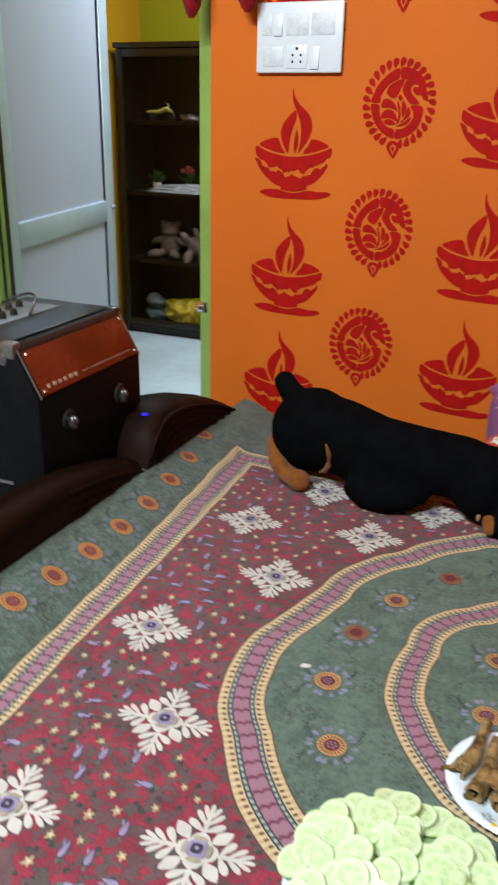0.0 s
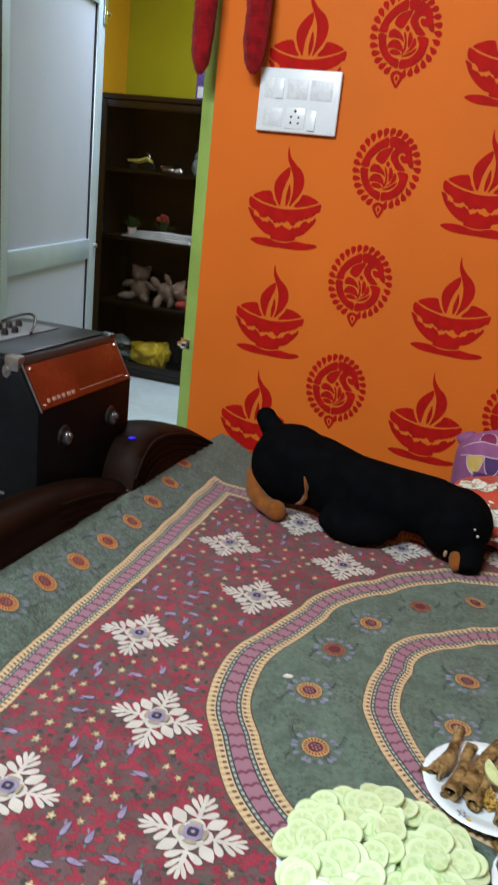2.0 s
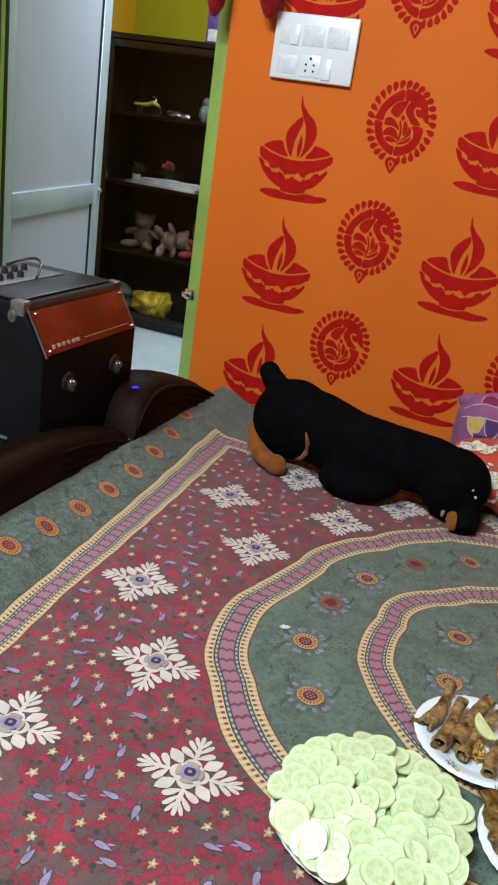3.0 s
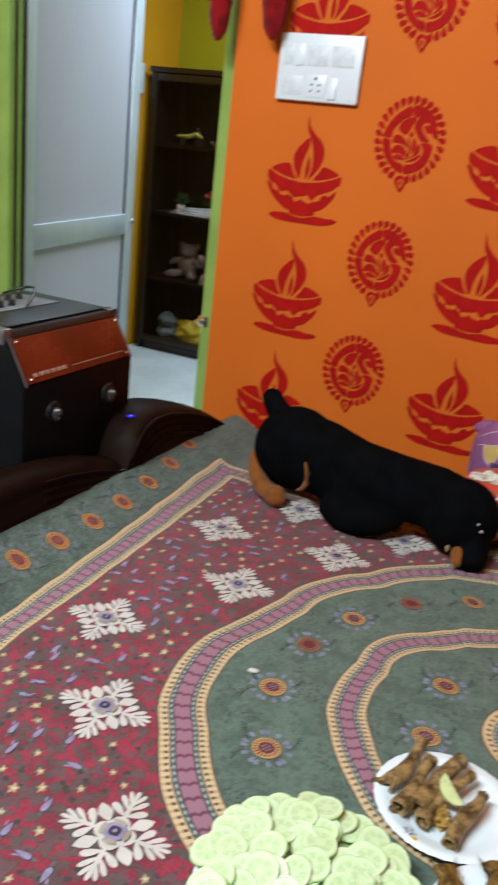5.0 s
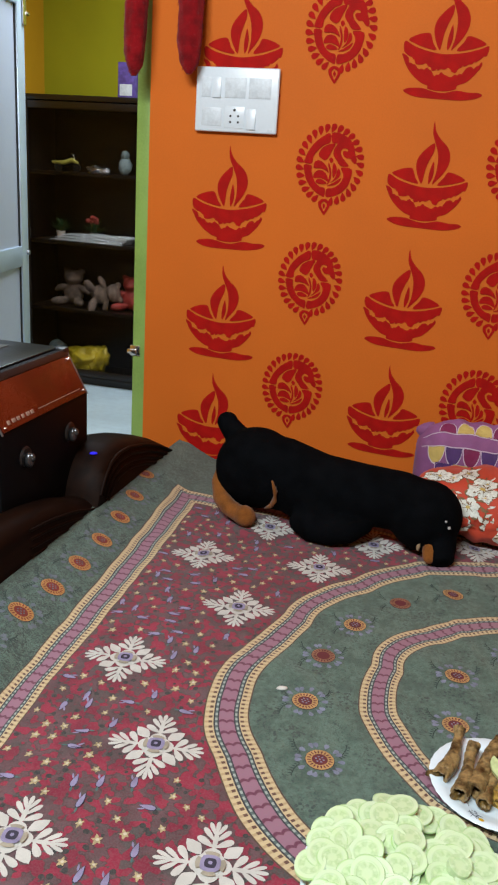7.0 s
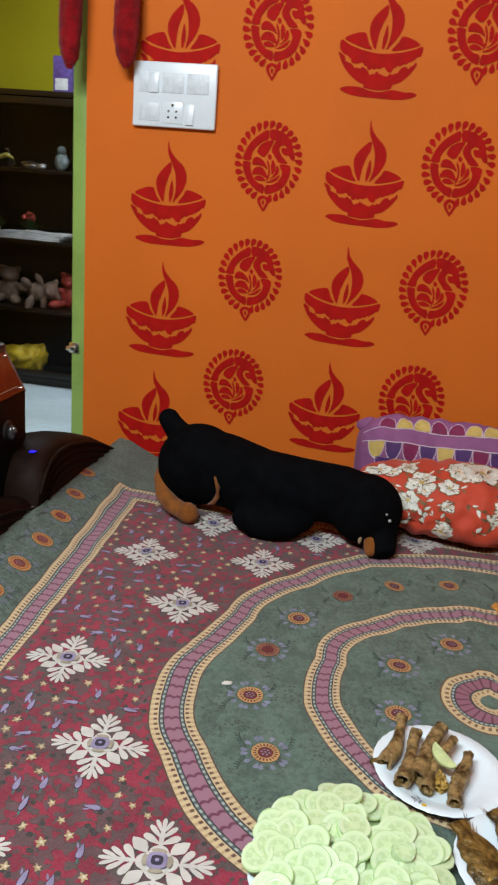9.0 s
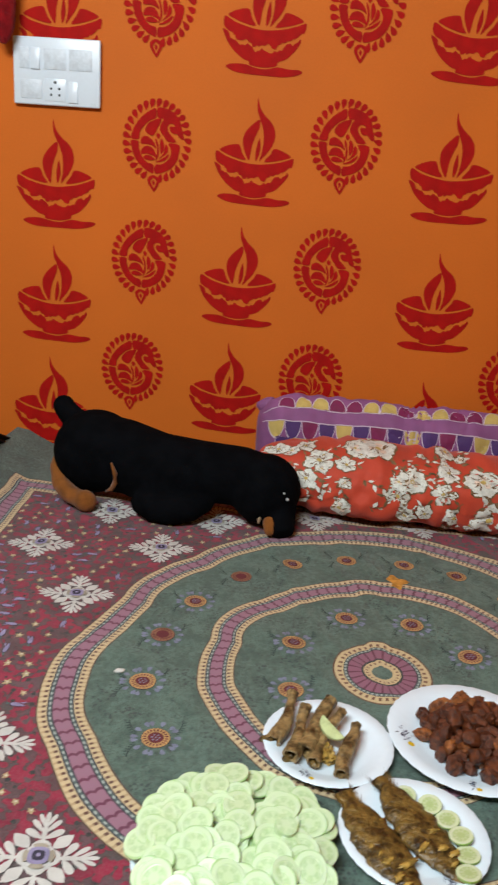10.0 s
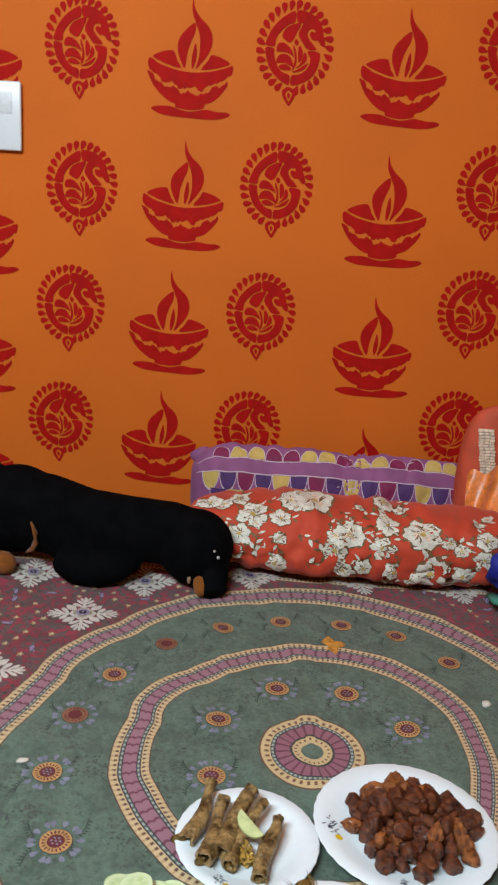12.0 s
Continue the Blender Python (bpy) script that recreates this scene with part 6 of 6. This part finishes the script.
tagged(link("cucumber_heap", bm, CUCUMBER, None, "", 60), "packed lower cucumber slices on a plate", "cucumber", kind="stuff")

# rolled fried fish
fa, za = plate("side_plate", -0.068, 0.842, 0.088, "white ceramic plate with rolled fried fish", 20)
plate_print(fa, 0.088, 225, 0.012, 3)
ROLLS = [((-0.139, 0.832), (-0.117, 0.919), 0.0105, 0.010), ((-0.118, 0.802), (-0.097, 0.885), 0.0105, 0.010), ((-0.101, 0.812), (-0.064, 0.901), 0.0122, 0.013),
         ((-0.086, 0.798), (-0.052, 0.889), 0.0090, 0.008), ((-0.048, 0.784), (-0.035, 0.863), 0.0108, 0.011)]
for i, (a, b, r, lift) in enumerate(ROLLS):
    fish = thing("fried_fish", "brown crisp fried fish roll on a white plate", "fish", "fried fish on the small plate")
    bm = bmesh.new()
    pts, rad = [], []
    for k in range(25):
        t = k / 24
        side = 0.004 * math.sin(t * 4 + i)
        pts.append((a[0] + (b[0] - a[0]) * t + side, a[1] + (b[1] - a[1]) * t, za + r + 0.001 + lift * 0.6 * t + 0.006 * t * t + (0.004 if 0 < i < 4 else 0)))
        rad.append(r * (1.05 - 0.42 * t + 0.10 * math.sin(t * 7 + i) + 0.14 * max(0.0, t - 0.86) / 0.14))
    rings = tube(bm, pts, rad, 18, 0.85, False, 0.20, i * 3.0, freq=130)
    axis = (Vector(pts[1]) - Vector(pts[0])).normalized()
    for k, v in enumerate(rings[0]):
        v.co -= axis * (0.006 + 0.007 * noise.noise(Vector((k * 0.8, i * 5.0, 0))))
    for k, v in enumerate(rings[-1]):
        v.co += axis * 0.006 * noise.noise(Vector((k * 0.9, i * 7.0, 3)))
    inner = []
    for ring, sink in ((rings[0], 0.012),):
        c = sum((v.co for v in ring), Vector()) / len(ring)
        d = (Vector(pts[1]) - Vector(pts[0])).normalized()
        for ra, de in ((0.72, 0.0), (0.62, sink), (0.0, sink * 1.1)):
            inner.append([bm.verts.new(c + (v.co - c) * ra + d * de) for v in ring])
        prev = ring
        for row in inner:
            for k in range(18):
                bm.faces.new((prev[k], row[k], row[(k + 1) % 18], prev[(k + 1) % 18]))
            prev = row
    bm.faces.new(rings[-1])
    part("fish_body", bm, FRIEDFISH, fish, "", 60)
    bm = bmesh.new()
    p0 = Vector(pts[0]) + (Vector(pts[1]) - Vector(pts[0])).normalized() * 0.010
    ball(bm, p0, (r * 0.55, r * 0.55, r * 0.5), u=12, v=8)
    part("cavity", bm, CAVITY, fish, "dark open end")
    if i in (0, 1, 3):
        bm = bmesh.new()
        ball(bm, (a[0] - (0.010 if i == 0 else 0.001), a[1] + 0.001, za + 0.008), (0.0115, 0.006, 0.005), (0, 0, 20 + 30 * i), 16, 10, 0.4, 10, i)
        part("tail_fin", bm, DARKFISH, fish, "dark crisp tail")
bm = bmesh.new()
ball(bm, (-0.071, 0.817, za + 0.009), (0.011, 0.016, 0.010), (0, 0, 30), 24, 16, 0.6, 14, 5)
tagged(link("fish_piece", bm, FISHYELLOW, None, "", 60), "broken yellow-brown piece of fried fish", "fish")


def wedge(name, at, r, label):
    """Half a slice of lime."""
    bm = bmesh.new()
    n = 16
    top = [(r * math.cos(math.pi * k / n), r * math.sin(math.pi * k / n) * 0.80) for k in range(n + 1)]
    prism(bm, top, 2, -0.003, 0.003)
    bmesh.ops.bevel(bm, geom=bm.edges[:], offset=0.0008, segments=1, affect="EDGES", profile=0.5)
    ob = tagged(link(name, bm, WEDGE, None, "", 40), label, "lime")
    ob.matrix_world = at
    return ob


wedge("lime_wedge", pose(-0.063, 0.838, za + 0.036, 26, 0, 0) @ Matrix.Rotation(radians(136), 4, "Z"), 0.0205, "pale green lime wedge on the fried fish")

# fried meat
fb, zb = plate("large_plate", 0.130, 0.886, 0.116, "white ceramic plate heaped with red-brown fried meat")
plate_print(fb, 0.116, 187, 0.016, 7)
plate_print(fb, 0.116, 262, 0.012, 8)
lumps = []
for k in range(7):
    bm = bmesh.new()
    ball(bm, (0, 0, 0), (1.0 + 0.12 * (k % 3), 0.80, 0.78), (0, 0, 0), 26, 18, 0.40, 4.0 + k % 3, k * 3.1)
    chip = random.Random(k + 50)
    flats = [Vector((chip.uniform(-1, 1), chip.uniform(-1, 1), chip.uniform(-0.6, 1))).normalized() for _ in range(5)]
    for v in bm.verts:
        for d in flats:
            over = v.co.dot(d) - 0.66
            if over > 0:
                v.co -= d * over * 0.55
        v.co *= 1 + 0.16 * noise.noise(v.co * 2.6 + Vector((k * 7.0, 0, 0))) + 0.07 * noise.noise(v.co * 6.5 + Vector((0, k * 5.0, 0)))
    bmesh.ops.recalc_face_normals(bm, faces=bm.faces[:])
    for f in bm.faces:
        f.smooth = True
    me = bpy.data.meshes.new("meat_lump")
    bm.to_mesh(me)
    bm.free()
    me.materials.append(ORANGEMEAT if k in (1, 4) else FRIEDMEAT)
    lumps.append(me)
rnd = random.Random(23)
for level, (rad, count) in enumerate(((0.083, 44), (0.068, 34), (0.046, 18), (0.018, 5))):
    for i in range(count):
        a = i * 2.39996 + level
        r = rad * math.sqrt((i + 0.6) / count)
        s = rnd.uniform(0.0098, 0.0150)
        ob = new("meat_piece", lumps[rnd.randrange(7)])
        ob.matrix_world = Matrix.Translation((0.140 + r * math.cos(a), 0.884 + r * math.sin(a), zb + 0.0100 + level * 0.0120 + rnd.uniform(-0.002, 0.002))) \
            @ Euler((rnd.uniform(-1.4, 1.4), rnd.uniform(-1.4, 1.4), rnd.uniform(0, 6.28))).to_matrix().to_4x4() @ Matrix.Diagonal((s * rnd.uniform(0.95, 1.35), s, s * rnd.uniform(0.85, 1.1), 1))
        tagged(ob, "glossy red-brown fried meat piece in a heap", "meat", "fried meat on the large plate")

# two flat fried fish with lime
fc, zc = plate("fish_plate", 0.032, 0.697, 0.088, "white ceramic plate with two whole fried fish and lime")
plate_print(fc, 0.088, 300, 0.012, 12)


def flat_fish(tail, nose, width, label, seed):
    a, b = Vector((*tail, 0)), Vector((*nose, 0))
    d, s = (b - a).normalized(), None
    s = Vector((-d.y, d.x, 0))
    ln = (b - a).length
    fish = thing("whole_fried_fish", label, "fish", "whole fish on the plate")
    bm = bmesh.new()
    rows = []
    n, m = 34, 12
    for i in range(n + 1):
        t = i / n
        w = width * 0.5 * (0.16 + 0.10 * (1 - t) ** 3 * 3 + 0.86 * max(0.0, math.sin(math.pi * min(1.0, max(0.0, (t - 0.10) / 0.92)) ** 0.9)) ** 0.75)
        w *= 1 - 0.55 * max(0.0, (t - 0.72) / 0.28) ** 1.5
        ring = []
        for k in range(m * 2):
            ang = 2 * math.pi * k / (m * 2)
            jag = 1 + 0.24 * noise.noise(Vector((t * 14, math.copysign(2, math.cos(ang)) + seed, 0))) * abs(math.cos(ang))
            off = s * math.cos(ang) * w * jag
            h = math.sin(ang) * (0.010 if math.sin(ang) > 0 else 0.004) * (0.45 + 0.55 * math.sin(math.pi * min(1, t + 0.05)))
            h += (0.0016 * noise.noise((a + d * ln * t + off) * 130) + 0.0020 * noise.noise((a + d * ln * t + off) * 60)) * (1 if math.sin(ang) > 0 else 0)
            p = a + d * ln * t + off
            ring.append(bm.verts.new((p.x, p.y, zc + 0.0060 + h + 0.006 * (1 - t) ** 2)))
        rows.append(ring)
    for r0, r1 in zip(rows, rows[1:]):
        for k in range(m * 2):
            bm.faces.new((r0[k], r0[(k + 1) % (m * 2)], r1[(k + 1) % (m * 2)], r1[k]))
    bm.faces.new(rows[0])
    bm.faces.new(rows[-1][::-1])
    part("fish_body", bm, DARKFISH, fish, "", 70)
    bm = bmesh.new()
    for i in range(14):
        t0 = 0.02 + 0.012 * i
        for sg in (1, -1):
            p = a + d * ln * t0 + s * sg * width * 0.16
            q = p + s * sg * width * (0.13 + 0.07 * math.sin(i * 1.7)) - d * 0.016
            z0 = zc + 0.009 + 0.006 * (1 - t0) ** 2
            bm.faces.new([bm.verts.new((p.x, p.y, z0)), bm.verts.new((p.x + d.x * 0.004, p.y + d.y * 0.004, z0)), bm.verts.new((q.x, q.y, z0 + 0.002))])
    part("tail_fin", bm, DARKFISH, fish)
    cut = random.Random(seed + 70)
    for i, t in enumerate((0.26, 0.34, 0.43, 0.50, 0.58, 0.66, 0.73, 0.80, 0.87)):
        c = a + d * ln * t + s * width * cut.uniform(-0.24, 0.24)
        bm = bmesh.new()
        ball(bm, (c.x, c.y, zc + 0.0150), (cut.uniform(0.006, 0.0135), cut.uniform(0.0022, 0.0042), 0.0016), (0, 0, math.degrees(math.atan2(s.y, s.x)) + cut.uniform(-15, 70)), 18, 10, 0.8, 14, i + seed)
        part("cut_slash", bm, FISHYELLOW, fish, "yellow slashed flesh", 180)
    return fish


flat_fish((-0.050, 0.742), (0.034, 0.602), 0.053, "dark fried whole fish with yellow slashes on plate", 1)
flat_fish((-0.004, 0.774), (0.082, 0.634), 0.053, "dark fried whole fish with yellow slashes beside lime", 5)
lime = slice_mesh(0.0155, 0.0035, 40, 0.02)
lime.materials.append(LIME)
for i, (x, y, tilt) in enumerate(((0.028, 0.757, 10), (0.056, 0.743, 14), (0.075, 0.724, 8), (0.087, 0.699, 10), (0.091, 0.673, 8), (0.087, 0.645, 10))):
    a = math.atan2(y - 0.705, x - 0.032)
    ob = new("lime_slice", lime)
    ob.matrix_world = Matrix.Translation((x, y, zc + 0.0075 + 0.002 * (i % 2))) @ Matrix.Rotation(a, 4, "Z") @ Matrix.Rotation(radians(-tilt), 4, "Y") @ Matrix.Scale(0.92 if i else 0.85, 4)
    tagged(ob, "pale green lime slice along the plate rim", "lime", "lime slices on the fish plate")

# bowl at the edge of the plates
bx, by = 0.192, 0.690
bz = max(sheet_z(bx + q, by + w) for q in (-0.03, 0, 0.03) for w in (-0.03, 0, 0.03)) + 0.001
bowl = thing("small_bowl", "small white bowl with chopped dark purple onion", "bowl", at=pose(bx, by, bz))
bm = bmesh.new()
lathe(bm, [(0, 0.003), (0.026, 0.003), (0.028, 0.0), (0.031, 0.0), (0.034, 0.004), (0.052, 0.018), (0.062, 0.036), (0.0635, 0.037), (0.060, 0.0365), (0.050, 0.021), (0.032, 0.008), (0, 0.007)], 72, 0.012, 24)
part("dish", bm, CERAMIC, bowl, "", 60)
bm = bmesh.new()
rnd = random.Random(3)
for i in range(60):
    a, r = rnd.uniform(0, 6.28), 0.046 * math.sqrt(rnd.random())
    ball(bm, (r * math.cos(a), r * math.sin(a), 0.020 + 0.008 * (1 - (r / 0.05) ** 2) + rnd.uniform(-0.002, 0.003)), (0.008, 0.005, 0.003), (rnd.uniform(-40, 40), rnd.uniform(-40, 40), rnd.uniform(0, 180)), 10, 6)
part("chopped_onion", bm, ONION, bowl, "chopped dark purple onion", 180)["kind"] = "stuff"
